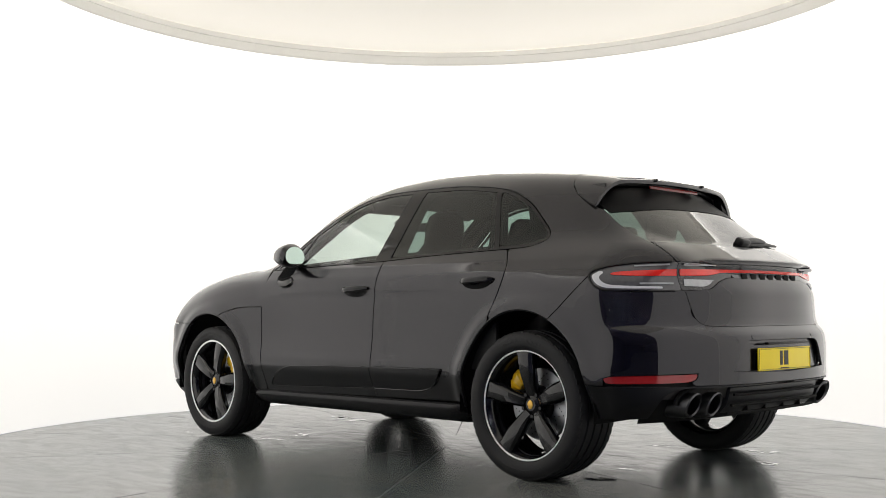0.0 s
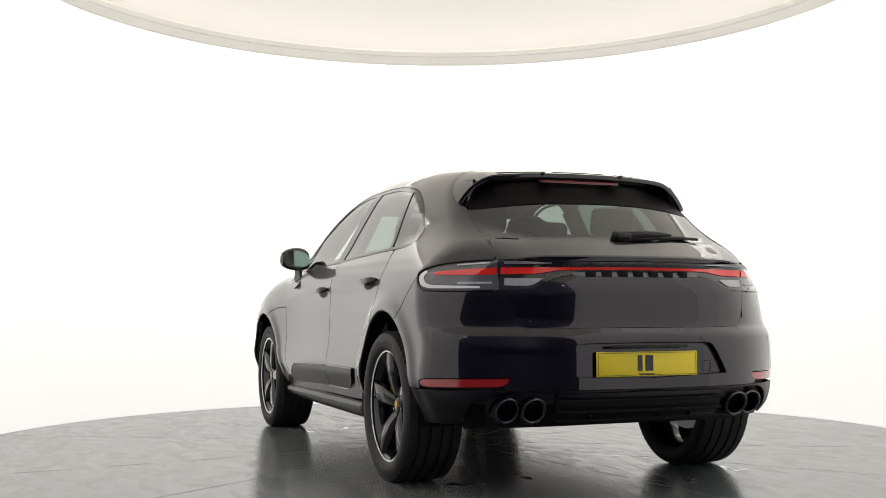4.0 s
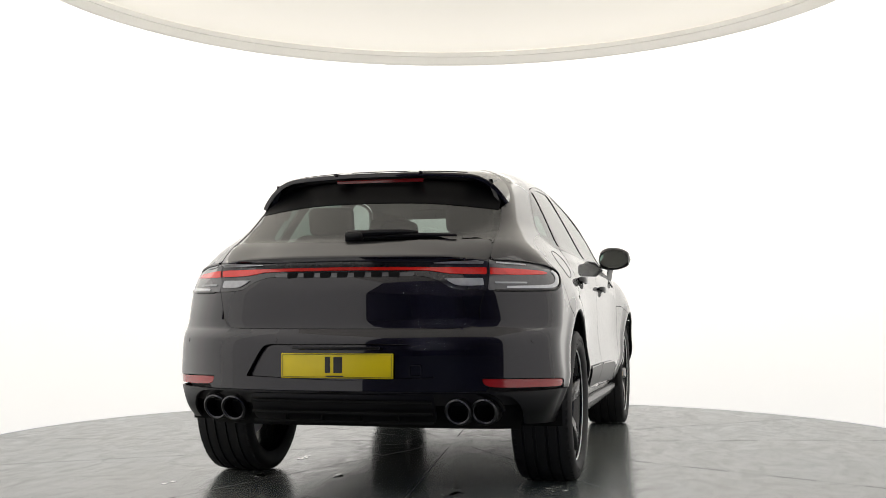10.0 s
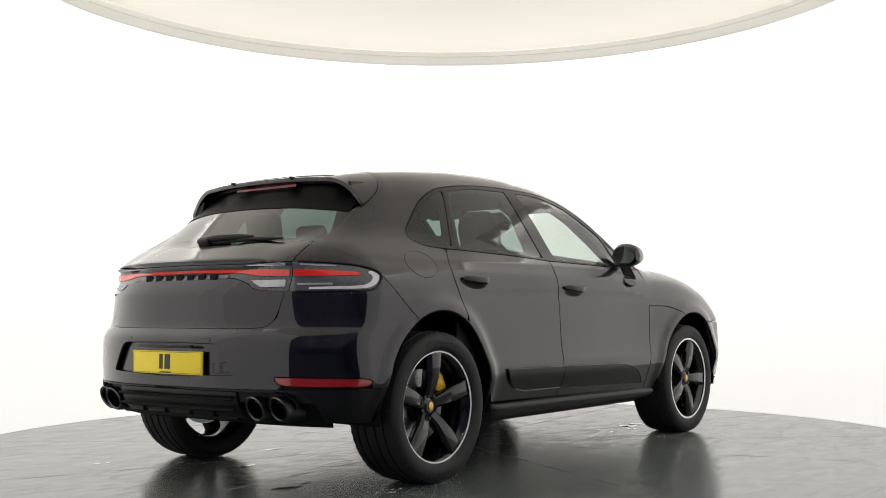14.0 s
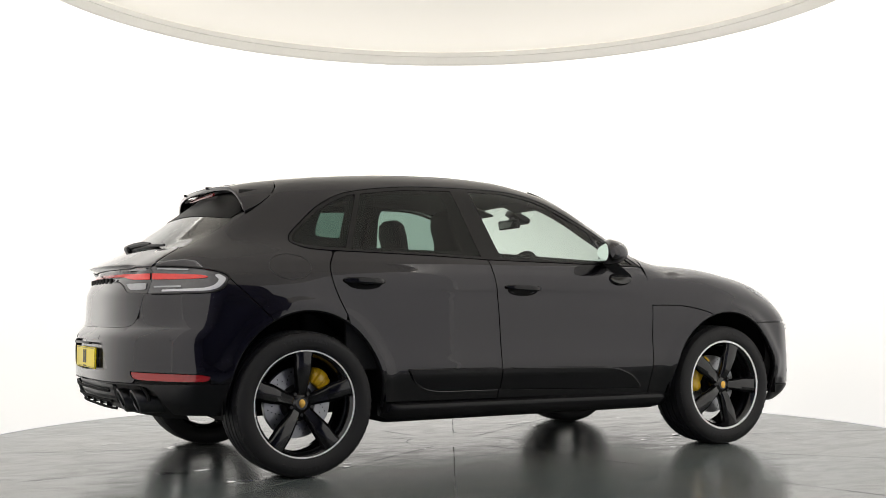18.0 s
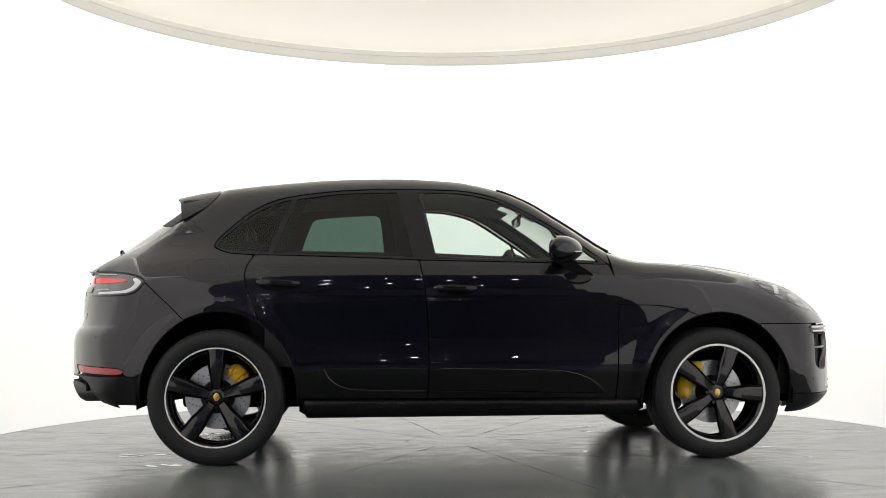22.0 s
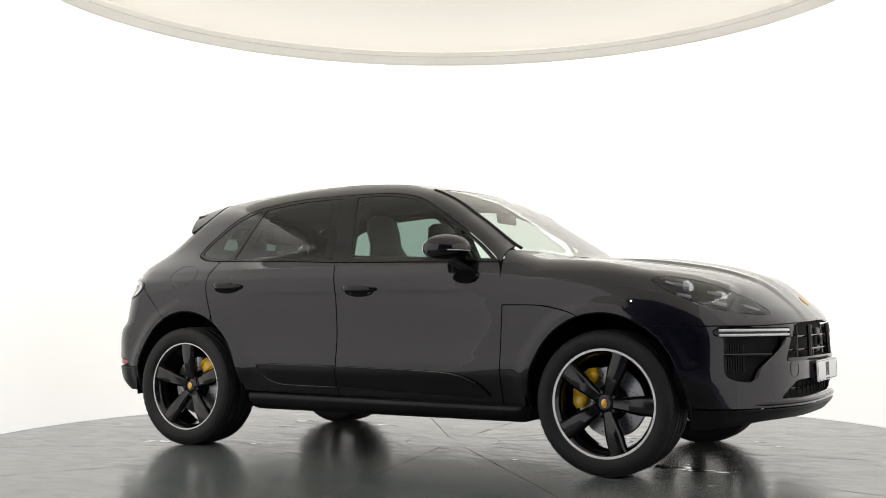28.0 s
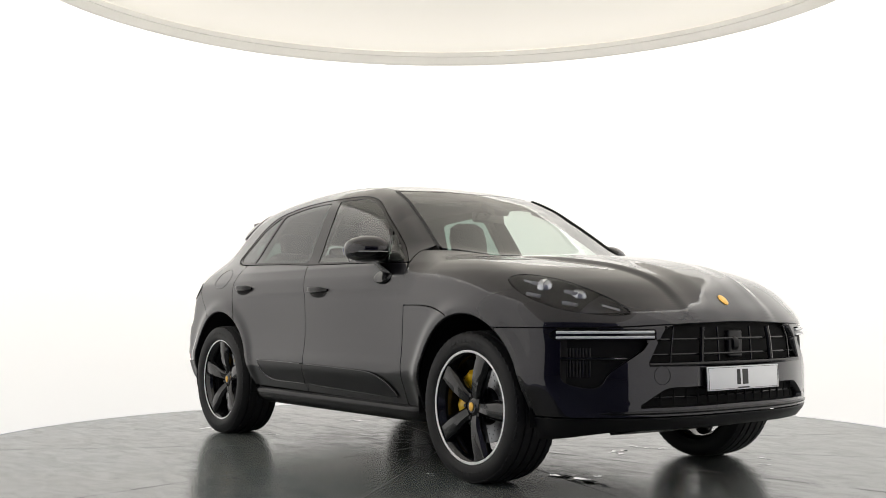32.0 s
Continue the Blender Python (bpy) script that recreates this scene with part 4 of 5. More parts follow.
for y in np.linspace(-0.60, 0.60, 41):
    p = project("top", np.array([trail(y) + 0.006]), np.array([y]), 0, crown)[0]
    drop = 0.026 + 0.09 * max(0, (abs(y) - 0.50) / 0.10) ** 1.5
    rows.append([(p[0] + 0.07, y, p[2] - 0.012), (p[0] + 0.068, y, p[2] - drop), (p[0] + 0.10, y * 0.985, p[2] - drop - 0.012), (p[0] + 0.20, y * 0.97, p[2] - drop + 0.01), (p[0] + 0.20, y * 0.97, p[2] - 0.02)])
part("spoiler_underside", loft(rows), BLACKOUT, spoiler, "gloss black spoiler underside")
for side in (1, -1):
    # gloss black blade between the spoiler's tip and the rear window's upper corner
    rows = [[(x, side * y, z) for x, y, z in ((x0, y0, z0), (x0 + 0.10, y0 + 0.006, z0 + 0.004), (x0 + 0.10, y0 - 0.05, z0), (x0 + 0.01, y0 - 0.022, z0))]
            for x0, y0, z0 in ((-1.640, 0.566, 1.478), (-1.636, 0.574, 1.44), (-1.636, 0.590, 1.40), (-1.644, 0.604, 1.36), (-1.660, 0.612, 1.33))]
    part("spoiler_blade", loft(rows), GLOSS, spoiler, "gloss black spoiler end blade")
part("brake_light", box(0.012, 0.45, 0.018, 0.003, at=pose(trail(0) + 0.050, 0, 1.481)), BRAKE, spoiler, "red high-level brake light")
for y in (-0.22, 0.22):
    part("spoiler_fin", box(0.05, 0.016, 0.014, 0.003, at=pose(trail(y) + 0.02, y, ROOF(trail(y)) - 0.003)), GLOSS, spoiler)

RED_STRIP = outline((0.0, 1.034), (0.0, 1.034), (0.42, 1.031), (0.62, 1.029), (0.80, 1.025), (0.94, 1.017), (0.972, 1.006), (0.95, 0.996), (0.80, 0.991), (0.62, 0.992), (0.50, 0.996), (0.40, 1.010), (0.0, 1.014), (0.0, 1.014))
red_sd = within("tail", RED_STRIP)
sheet("red_strip", "tail", (-0.9, 0.9), (0.96, 1.06), 0.007, both(red_sd, lambda p: np.abs(p[:, 1]) - 0.640), RED, gate_lamp, "red light strip", inset=-0.001, depth=0.004)
sides("red_light", "tail", (0.55, 1.1), (0.96, 1.06), 0.007, both(red_sd, lambda p: 0.647 - np.abs(p[:, 1])), RED, "red lamp element", rear_lamps, inset=-0.001, depth=0.004)
sheet("badge_bar", "tail", (-0.45, 0.45), (0.97, 1.03), 0.007, within("tail", outline((0.0, 1.009), (0.0, 1.009), (0.36, 1.006), (0.34, 0.985), (0.34, 0.985), (0.0, 0.980), (0.0, 0.980))), SMOKED, gate_lamp, "smoked grey badge bar", inset=-0.0015, depth=0.004)
for k in range(7):
    y = -0.24 + k * 0.08
    p = on_form("tail", math.atan2(y, 0.90), 0.996, 0.003)[0]
    block = joined(box(0.010, 0.050, 0.028, 0.003))
    part("badge_bar_mark", block, MATT, gate_lamp, at=pose(p[0], y, 0.996))
for name, poly, ins in (("upper_light_line", outline((0.70, 1.052), (0.70, 1.052), (0.86, 1.045), (0.86, 1.045), (0.86, 1.039), (0.86, 1.039), (0.70, 1.045), (0.70, 1.045)), -0.001),
                        ("lower_light_line", outline((0.69, 0.962), (0.69, 0.962), (0.84, 0.963), (0.84, 0.963), (0.84, 0.955), (0.84, 0.955), (0.69, 0.954), (0.69, 0.954)), -0.001),
                        ("edge_light_guide", outline((0.74, 0.934), (0.74, 0.934), (0.97, 0.938), (1.022, 0.956), (1.045, 0.996), (1.012, 1.020), (1.012, 1.020), (0.996, 1.012), (1.014, 0.992), (0.998, 0.966), (0.955, 0.951), (0.74, 0.943), (0.74, 0.943)), -0.001)):
    sides(name, "tail", (0.6, 1.15), (0.92, 1.07), 0.006, within("tail", poly), LIGHTG if "guide" in name else REFLECTOR_GREY, "", rear_lamps, inset=ins, depth=0.003, gap=0)
for name, poly in (("gate_light_line", outline((0.40, 1.045), (0.40, 1.045), (0.52, 1.051), (0.64, 1.053), (0.64, 1.053), (0.64, 1.040), (0.64, 1.040))),
                   ("gate_light_line", outline((0.475, 0.976), (0.475, 0.976), (0.64, 0.978), (0.64, 0.978), (0.64, 0.946), (0.64, 0.946), (0.53, 0.946)))):
    sides(name, "tail", (0.4, 0.75), (0.93, 1.08), 0.006, both(within("tail", poly), lambda p: np.abs(p[:, 1]) - 0.635), REFLECTOR_GREY, "", (gate_lamp, gate_lamp), inset=-0.001, depth=0.003, gap=0)

for i, s in ((0, 1), (1, -1)):
    ring = [q for q in LAMP_R if q[0] > 0.68]
    k = int(np.argmax([np.hypot(*(np.array(ring[(j + 1) % len(ring)]) - ring[j])) for j in range(len(ring))])) + 1
    pts = [on_form("tail", q[0] / 0.95, q[1], 0.0)[0] for q in ring[k:] + ring[:k]]
    part("lamp_border", tube([(p[0], s * p[1], p[2]) for p in pts], 0.0055, 6), GLOSS, rear_lamps[i], "black lamp border")
sides("reflector", "tail", (0.55, 1.15), (0.47, 0.56), 0.010, within("tail", REFLECTOR), DARKRED, "red rear reflector", inset=0.004)


def number_plate(x, z, w, h, mat, tilt, face, label):
    """A flat board with rounded corners; its print becomes plain bars. face: 1 looks forward, -1 backward."""
    b = part("number_plate", box(0.008, w, h, 0.003, 2), mat, car, label, at=pose(x, 0, z, 0, tilt, 0))
    s = h / 0.11
    for name, y, dz, bw, bh in (("plate_bar", 0.041, 0.004, 0.024, 0.070), ("plate_bar", -0.007, 0.004, 0.040, 0.070), ("plate_small_bar", 0.008, -0.046, 0.082, 0.006)):
        part(name, box(0.002, bw, bh * s, 0.0004, 1), INK, b, at=pose(face * 0.0052, -y * face, dz * s))
    part("plate_border", joined(*[box(0.0016, w - 0.016, 0.0015, 0, at=pose(0, 0, q * (h / 2 - 0.006))) for q in (-1, 1)], *[box(0.0016, 0.0015, h - 0.012, 0, at=pose(0, q * (w / 2 - 0.008), 0)) for q in (-1, 1)]), INK, b, at=pose(face * 0.0046, 0, 0))
    return b


number_plate(-2.300, 0.594, 0.52, 0.110, PLATE_Y, 0, -1, "yellow rear plate with black marks")
number_plate(2.306, 0.518, 0.52, 0.110, PLATE_W, -2, 1, "white front plate with black marks")
part("plate_mount", box(0.05, 0.50, 0.09, 0.006, at=pose(-2.268, 0, 0.594)), GLOSS, car)
part("plate_mount", box(0.06, 0.50, 0.09, 0.006, at=pose(2.270, 0, 0.518)), GLOSS, car)
part("plate_lamp_bar", box(0.02, 0.40, 0.012, 0.003, at=pose(-2.315, 0, 0.672)), SATIN, car)

for y in (-0.635, -0.527, 0.527, 0.635):
    pipe = lathe([(0.042, 0.12), (0.043, -0.12), (0.045, -0.158), (0.052, -0.164), (0.059, -0.158), (0.060, -0.13), (0.060, 0.12)], 40)
    for v in pipe.verts:
        if v.co.y < -0.1:
            v.co.y -= 0.42 * v.co.z
    e = part("exhaust_pipe", pipe, PIPE, car, "black chrome exhaust tailpipe", at=pose(-2.022 - 0.042 * (abs(y) < 0.6), y, 0.393, 0, 0, -90))
    part("pipe_inside", lathe([(0.001, 0.02), (0.042, 0.02), (0.0425, 0.05)], 32), MATT, e)
for s in (-1, 1):
    ring = [(-2.20 + 0.10 * (abs(yy) / 0.80) ** 6, s * yy, 0.395 + 0.078 * math.sin(a)) for a, yy in [(a, 0.585 + 0.125 * math.cos(a)) for a in np.linspace(math.pi, 0, 17)]]
    part("exhaust_surround", tube([(r[0] + 0.02, r[1], r[2]) for r in ring], 0.010, 8), MATT, car, "satin black exhaust surround")
for k, (z, dx) in enumerate(((0.435, 0.0), (0.385, 0.015), (0.345, 0.04))):
    pts = [(-2.286 + dx + 0.10 * (y / 0.6) ** 4, y, z) for y in np.linspace(-0.42, 0.42, 15)]
    part("diffuser_blade", tube(pts, 0.007, 8), MATT, car)
for y in (-0.26, -0.09, 0.09, 0.26):
    part("diffuser_fin", box(0.08, 0.010, 0.08, 0.003, at=pose(-2.20, y, 0.385)), MATT, car)
ring = [(0.36 * 0.95 + 0.024 * math.copysign(abs(math.cos(b)) ** 0.4, math.cos(b)), 0.575 + 0.024 * math.copysign(abs(math.sin(b)) ** 0.4, math.sin(b))) for b in np.linspace(0, 2 * math.pi, 41)[:-1]]
pts = [on_form("tail", -q[0] / 0.95, q[1], 0.0003)[0] for q in ring]
part("tow_cover_joint", tube([tuple(p) for p in pts], 0.0012, 5, closed=True), SATIN, rear_bumper)
q = project("nose", np.array([-0.475 / 0.95]), np.array([0.540]))[0]
turn_q = Vector(slope(q[None])[0]).to_track_quat("Z", "Y")
part("tow_cover_joint", tube([tuple(Vector(q) + turn_q @ Vector((0.041 * math.cos(b), 0.041 * math.sin(b), 0.0))) for b in np.linspace(0, 2 * math.pi, 33)[:-1]], 0.0012, 5, closed=True), SATIN, front_bumper)

# rear wiper
wiper = part("rear_wiper", box(0.05, 0.09, 0.045, 0.014, 3, at=pose(-2.076, -0.005, 1.180, 0, -30, 0)), SATIN, car, "black rear wiper")
part("wiper_arm", tube([(-2.085, 0.02, 1.184), (-2.072, -0.10, 1.194), (-2.052, -0.22, 1.197), (-2.036, -0.30, 1.194)], [0.017, 0.016, 0.014, 0.008], 8), SATIN, wiper)
part("wiper_blade", tube([(-2.070, -0.05, 1.172), (-2.050, -0.20, 1.180), (-2.032, -0.33, 1.182), (-2.006, -0.475, 1.180)], [0.011, 0.011, 0.010, 0.006], 8), SATIN, wiper)

# ---- flanks ----
BLADE = outline((-0.822, 0.522), (-0.822, 0.522), (-0.26, 0.517), (0.45, 0.502), (0.58, 0.485), (0.68, 0.445), (0.745, 0.385), (0.745, 0.375), (0.69, 0.370), (-0.26, 0.397), (-0.62, 0.402), (-0.72, 0.420), (-0.785, 0.462))
blade_sd = within("xz", BLADE)
sides("side_blade", "side", (-0.24, 0.80), (0.34, 0.54), 0.012, both(blade_sd, within("xz", FRONT_DOOR)), SATIN, "satin black side blade", front_doors, inset=-0.010, depth=0.012)
sides("side_blade", "side", (-0.86, -0.24), (0.34, 0.54), 0.012, both(blade_sd, within("xz", REAR_DOOR)), SATIN, "satin black side blade", rear_doors, inset=-0.010, depth=0.012)

for i, s in ((0, 1), (1, -1)):
    for host, cut, keep in ((front_doors[i], FRONT_DOOR, lambda q: q[0] > -0.236), (rear_doors[i], REAR_DOOR, lambda q: q[0] < -0.250)):
        run = [q for q in np.roll(BLADE, -np.argmax([keep(q) and not keep(r) for q, r in zip(BLADE, np.roll(BLADE, 1, 0))]), 0) if keep(q)]
        pts = [on_form("side", q[0], q[1], 0.009)[0] for q in run]
        part("blade_edge", tube([(p[0], s * p[1], p[2]) for p in pts], 0.0035, 6), PAINT, host)


def door_handle(host, x, z, s):
    """A bowed grip over a shallow dish."""
    base = on_form("side", x, z)[0]
    rows = []
    for u in np.linspace(-1, 1, 15):
        lift = 0.030 * (1 - abs(u) ** 3.2) + 0.004
        hgt = 0.017 * (1 - 0.25 * u * u) * (0.6 if abs(u) > 0.95 else 1)
        rows.append([(x + 0.118 * u, s * (base[1] + lift + 0.006 * math.cos(a)), z + hgt * math.sin(a) - 0.004 * u) for a in np.linspace(0, 2 * math.pi, 11)[:-1]])
    grip = part("door_handle", loft(rows), GLOSS, host, "gloss black door handle")
    dish = [(x + 0.100 * math.cos(a), z - 0.014 + 0.032 * math.sin(a)) for a in np.linspace(0, 2 * math.pi, 25)[:-1]]
    pts = [project("side", np.array([d[0]]), np.array([d[1]]))[0] for d in dish]
    bm = bmesh.new()
    rim_v = [bm.verts.new((p[0], s * (p[1] + 0.0015), p[2])) for p in pts]
    in_v = [bm.verts.new((x + (p[0] - x) * 0.8, s * (p[1] + 0.0005), z - 0.012 + (p[2] - z + 0.012) * 0.75)) for p in pts]
    mid = bm.verts.new((x, s * (base[1] + 0.0012), z - 0.012))
    for k in range(24):
        bm.faces.new((rim_v[k], rim_v[(k + 1) % 24], in_v[(k + 1) % 24], in_v[k]))
        bm.faces.new((in_v[k], in_v[(k + 1) % 24], mid))
    bmesh.ops.recalc_face_normals(bm, faces=bm.faces)
    part("handle_dish", bm, BLACKOUT, grip)


def door_mirror(host, s):
    """A rounded housing on a slanting foot, with a pale line along its waist."""
    rows = []
    for u in np.linspace(-1, 1, 17):
        q = math.sqrt(max(0, 1 - u * u))
        y = 0.956 + 0.110 * u
        w, hh = 0.088 * q ** 0.8 + 0.004, 0.080 * q ** 0.7 * (1 - 0.12 * u) + 0.003
        rows.append([(0.470 + (w * 1.4 if math.cos(a) > 0 else 0.045 * min(1, q * 1.6)) * math.cos(a) + 0.075 * (0.5 - 0.5 * u) - 0.012, s * y, 1.172 + hh * math.sin(a) * (1.0 if math.sin(a) > 0 else 0.82)) for a in np.linspace(0, 2 * math.pi, 25)[:-1]])
    m = part("door_mirror", loft(rows), PAINT, host, "black door mirror with a curved foot")
    rows = [[(0.447 - 0.032 * math.cos(a) + 0.002 * k, s * (0.956 + (0.096 - 0.002 * k) * math.cos(a)), 1.170 + (0.064 - 0.002 * k) * math.sin(a) * (1 if math.sin(a) > 0 else 0.85)) for a in np.linspace(0, 2 * math.pi, 25)[:-1]] for k in (2, 0)]
    part("mirror_glass", loft(rows), MIRROR, m, "mirror glass")
    line = []
    for u in np.linspace(-0.93, 0.75, 15):
        q = math.sqrt(max(0, 1 - u * u))
        line.append((0.470 + (0.088 * q ** 0.8 + 0.004) * 1.4 + 0.075 * (0.5 - 0.5 * u) - 0.0115, s * (0.956 + 0.110 * u), 1.160))
    part("mirror_indicator", tube(line, 0.003, 6), CHROME, m, "slim silver indicator line")
    rows = []
    for t in np.linspace(0, 1, 7):
        cx, cy, cz = 0.500 + 0.155 * t, 0.930 - 0.030 * t, 1.125 - 0.098 * t
        w, hh = 0.040 + 0.004 * t, 0.024 + 0.010 * t
        rows.append([(cx + w * math.cos(a), s * (cy + 0.022 * math.sin(a)), cz + hh * math.sin(a) - 0.3 * w * math.cos(a)) for a in np.linspace(0, 2 * math.pi, 15)[:-1]])
    part("mirror_foot", loft(rows), GLOSS, m, "gloss black mirror foot")
    rows = [[(0.605 + (0.085 - 0.01 * k) * math.cos(a), s * (on_form("side", 0.605, 1.028)[0][1] + 0.008 * k - 0.02 * math.sin(a)), 1.026 + (0.042 - 0.008 * k) * math.sin(a)) for a in np.linspace(0, 2 * math.pi, 21)[:-1]] for k in (0, 1)]
    part("mirror_base", loft(rows), GLOSS, m, "gloss black mirror base")


for i, s in ((0, 1), (1, -1)):
    door_handle(front_doors[i], -0.088, 0.962, s)
    door_handle(rear_doors[i], -1.072, 0.992, s)
    door_mirror(front_doors[i], s)

# wheel arch lips
for front in (True, False):
    cx, rx, rz = (1.403, 0.425, 0.458) if front else (-1.388, 0.425, 0.472)
    for s in (1, -1):
        pts = []
        for a in np.linspace(radians(-4), radians(184), 49):
            x, z = cx + (rx + 0.004) * math.cos(a), 0.365 + (rz + 0.004) * math.sin(a)
            p = project("side", np.array([x]), np.array([z]))[0]
            pts.append((x, s * (p[1] - 0.009), z))
        part("arch_lip", tube(pts, 0.009, 8), SATIN, car, "black wheel arch lip")

# fuel flap, on the right flank
ring = [(-1.468 + 0.112 * math.cos(a), 1.062 + 0.066 * math.sin(a)) for a in np.linspace(0, 2 * math.pi, 49)[:-1]]
pts = [project("side", np.array([q[0]]), np.array([q[1]]))[0] for q in ring]
part("fuel_flap_joint", tube([(p[0], -p[1] + 0.0005, p[2]) for p in pts], 0.0022, 6, closed=True), INK, frames[1], "dark joint round the fuel flap")

# parking sensors
for mode, spots in (("tail", ((0.30, 0.705), (-0.30, 0.705), (0.86, 0.70), (-0.86, 0.70))), ("nose", ((0.66, 0.42), (-0.66, 0.42), (0.95, 0.44), (-0.95, 0.44)))):
    for a, z in spots:
        p = project(mode, np.array([a]), np.array([z]))[0]
        n = slope(p[None])[0]
        part("parking_sensor", lathe([(0.001, 0.0015), (0.0085, 0.0015), (0.0095, 0.0), (0.0115, 0.0), (0.012, -0.003)], 20, "z"), PAINT, car,
             at=Matrix.Translation(p) @ Vector(n).to_track_quat("Z", "Y").to_matrix().to_4x4())

# ---- nose details ----
lamp_sd = within("nose", HEADLAMP)
for right in (False, True):
    s = -1 if right else 1
    h = sheet("headlamp", "nose", (0.5, 1.35), (0.79, 1.03), 0.012, lamp_sd, GLASS_L, car, "clear headlamp with grey reflectors", right=right, depth=0.004, gap=0.001)
    sheet("headlamp_housing", "nose", (0.5, 1.35), (0.77, 1.05), 0.016, lamp_sd, LAMP_BED, h, "dark grey lamp bed", inset=0.06, depth=0, gap=-0.02, right=right)
    for a, z, r in ((1.04, 0.935, 0.040), (0.86, 0.893, 0.034)):
        q = project("nose", np.array([a]), np.array([z]), 0.046)[0]
        part("projector", lathe([(0.001, -0.026), (r * 0.5, -0.022), (r * 0.85, -0.012), (r, 0.0), (r * 1.15, 0.0), (r * 1.2, 0.03)], 28), CHROME, h, "chrome projector", at=pose(q[0], s * q[1], q[2], 0, 0, 90 - s * 12))
        for da, dz in ((0.05, -0.030), (0.05, 0.022)):
            q = project("nose", np.array([a + da]), np.array([z + dz]), 0.034)[0]
            part("lamp_element", box(0.07, 0.05, 0.016, 0.004, at=pose(q[0], s * q[1], q[2], 0, 12, s * -30)), REFLECTOR_GREY, h)
    for a, z in ((1.13, 0.965), (0.72, 0.845)):
        q = project("nose", np.array([a]), np.array([z]), 0.030)[0]
        part("daylight_bar", box(0.085, 0.018, 0.010, 0.003, at=pose(q[0], s * q[1], q[2], 0, 16, s * -36)), LIGHTG, h)
    d = sheet("running_light", "nose", (0.45, 1.05), (0.69, 0.76), 0.008, within("nose", DRL), GLOSS, car, "slim running light strips", inset=0.006, right=right)
    for zz in (0.735, 0.712):
        line = [on_form("nose", a, zz, 0.001)[0] for a in np.linspace(0.535, 0.955, 13)]
        part("light_strip", tube([(p[0], s * p[1], p[2]) for p in line], 0.0065, 8), LIGHTG, d, "pale light strip")
    intake = sheet("air_intake", "nose", (0.45, 1.05), (0.47, 0.72), 0.014, within("nose", INTAKE), MATT, car, "black side air intake", inset=0.055, depth=0, gap=-0.015, right=right)
    fin = [project("nose", np.array([a]), np.array([0.615 + 0.01 * (a - 0.6)]), 0.02)[0] for a in np.linspace(0.66, 0.94, 9)]
    part("intake_fin", tube([(p[0], s * p[1], p[2]) for p in fin], 0.008, 8), GLOSS, intake)
    for a in np.linspace(0.82, 0.93, 9):
        p = [project("nose", np.array([a]), np.array([z]), 0.045)[0] for z in (0.535, 0.60, 0.665)]
        part("intake_slat", tube([(q[0], s * q[1], q[2]) for q in p], 0.0045, 6), SATIN, intake)

grille = part("grille_bars", joined(*[tube([tuple(project("nose", np.array([a]), np.array([z]), 0.022)[0]) for a in np.linspace(-w, w, 17)], 0.006, 6) for z, w in ((0.700, 0.50), (0.632, 0.55))]), GLOSS, car, "black grille bars")
for a in (-0.44, -0.26, 0.26, 0.44):
    part("grille_upright", tube([tuple(project("nose", np.array([a * q]), np.array([z]), 0.012)[0]) for z, q in ((0.755, 0.97), (0.70, 1.0), (0.64, 1.02), (0.59, 1.03))], 0.012 if abs(a) < 0.3 else 0.005, 8), GLOSS, grille)
for a in (-0.13, 0.13):
    part("grille_upright", tube([tuple(project("nose", np.array([a]), np.array([z]), 0.03)[0]) for z in (0.755, 0.68, 0.59)], 0.005, 6), GLOSS, grille)
part("radar_pod", joined(box(0.03, 0.10, 0.13, 0.012, 3), lathe([(0.001, -0.03), (0.03, -0.03), (0.036, -0.02), (0.036, 0.0)], 24, "y")), SATIN, grille, at=pose(2.250, 0, 0.675, 0, 0, 90) @ pose(0, 0, 0, 0, 0, -90))
part("grille_sill", tube([tuple(project("nose", np.array([a]), np.array([0.588]), 0.008)[0]) for a in np.linspace(-0.56, 0.56, 17)], 0.012, 8), GLOSS, car)
low = part("lower_grille_bar", tube([tuple(project("nose", np.array([a]), np.array([0.440]), 0.035)[0]) for a in np.linspace(-0.55, 0.55, 17)], 0.005, 6), GLOSS, car)
for a in np.linspace(-0.5, 0.5, 15):
    part("grille_slat", tube([tuple(project("nose", np.array([a]), np.array([z]), 0.03)[0]) for z in (0.405, 0.44, 0.478)], 0.004, 6), MATT, low)
splitter = [project("nose", np.array([a]), np.array([0.375]), 0)[0] for a in np.linspace(-0.78, 0.78, 25)]
part("front_splitter", tube([(p[0] - 0.004, p[1], p[2]) for p in splitter], [0.004] + [0.010] * 23 + [0.004], 8), GLOSS, car, "gloss black splitter edge")
skid = [(2.21 - 0.20 * abs(y) ** 2.2, y) for y in np.linspace(-0.52, 0.52, 21)]
part("skid_plate", loft([[(x - 0.02, y, 0.318), (x - 0.035, y, 0.285), (x - 0.22, y, 0.250), (x - 0.22, y, 0.30)] for x, y in skid]), SATIN, car, "satin black skid plate")
p = project("top", np.array([2.193]), np.array([0.0]))[0]
n = Vector(slope(p[None])[0])
up = Vector((-n.z, 0, n.x))
badge_at = Matrix.Translation(p) @ Matrix([[(-n).cross(up)[i], -n[i], up[i]] for i in range(3)]).to_4x4()
shield = [(0.026 * math.sin(a) * (1 if math.cos(a) > -0.2 else 0.92), 0.034 * math.cos(a)) for a in np.linspace(0, 2 * math.pi, 22)[:-1]]
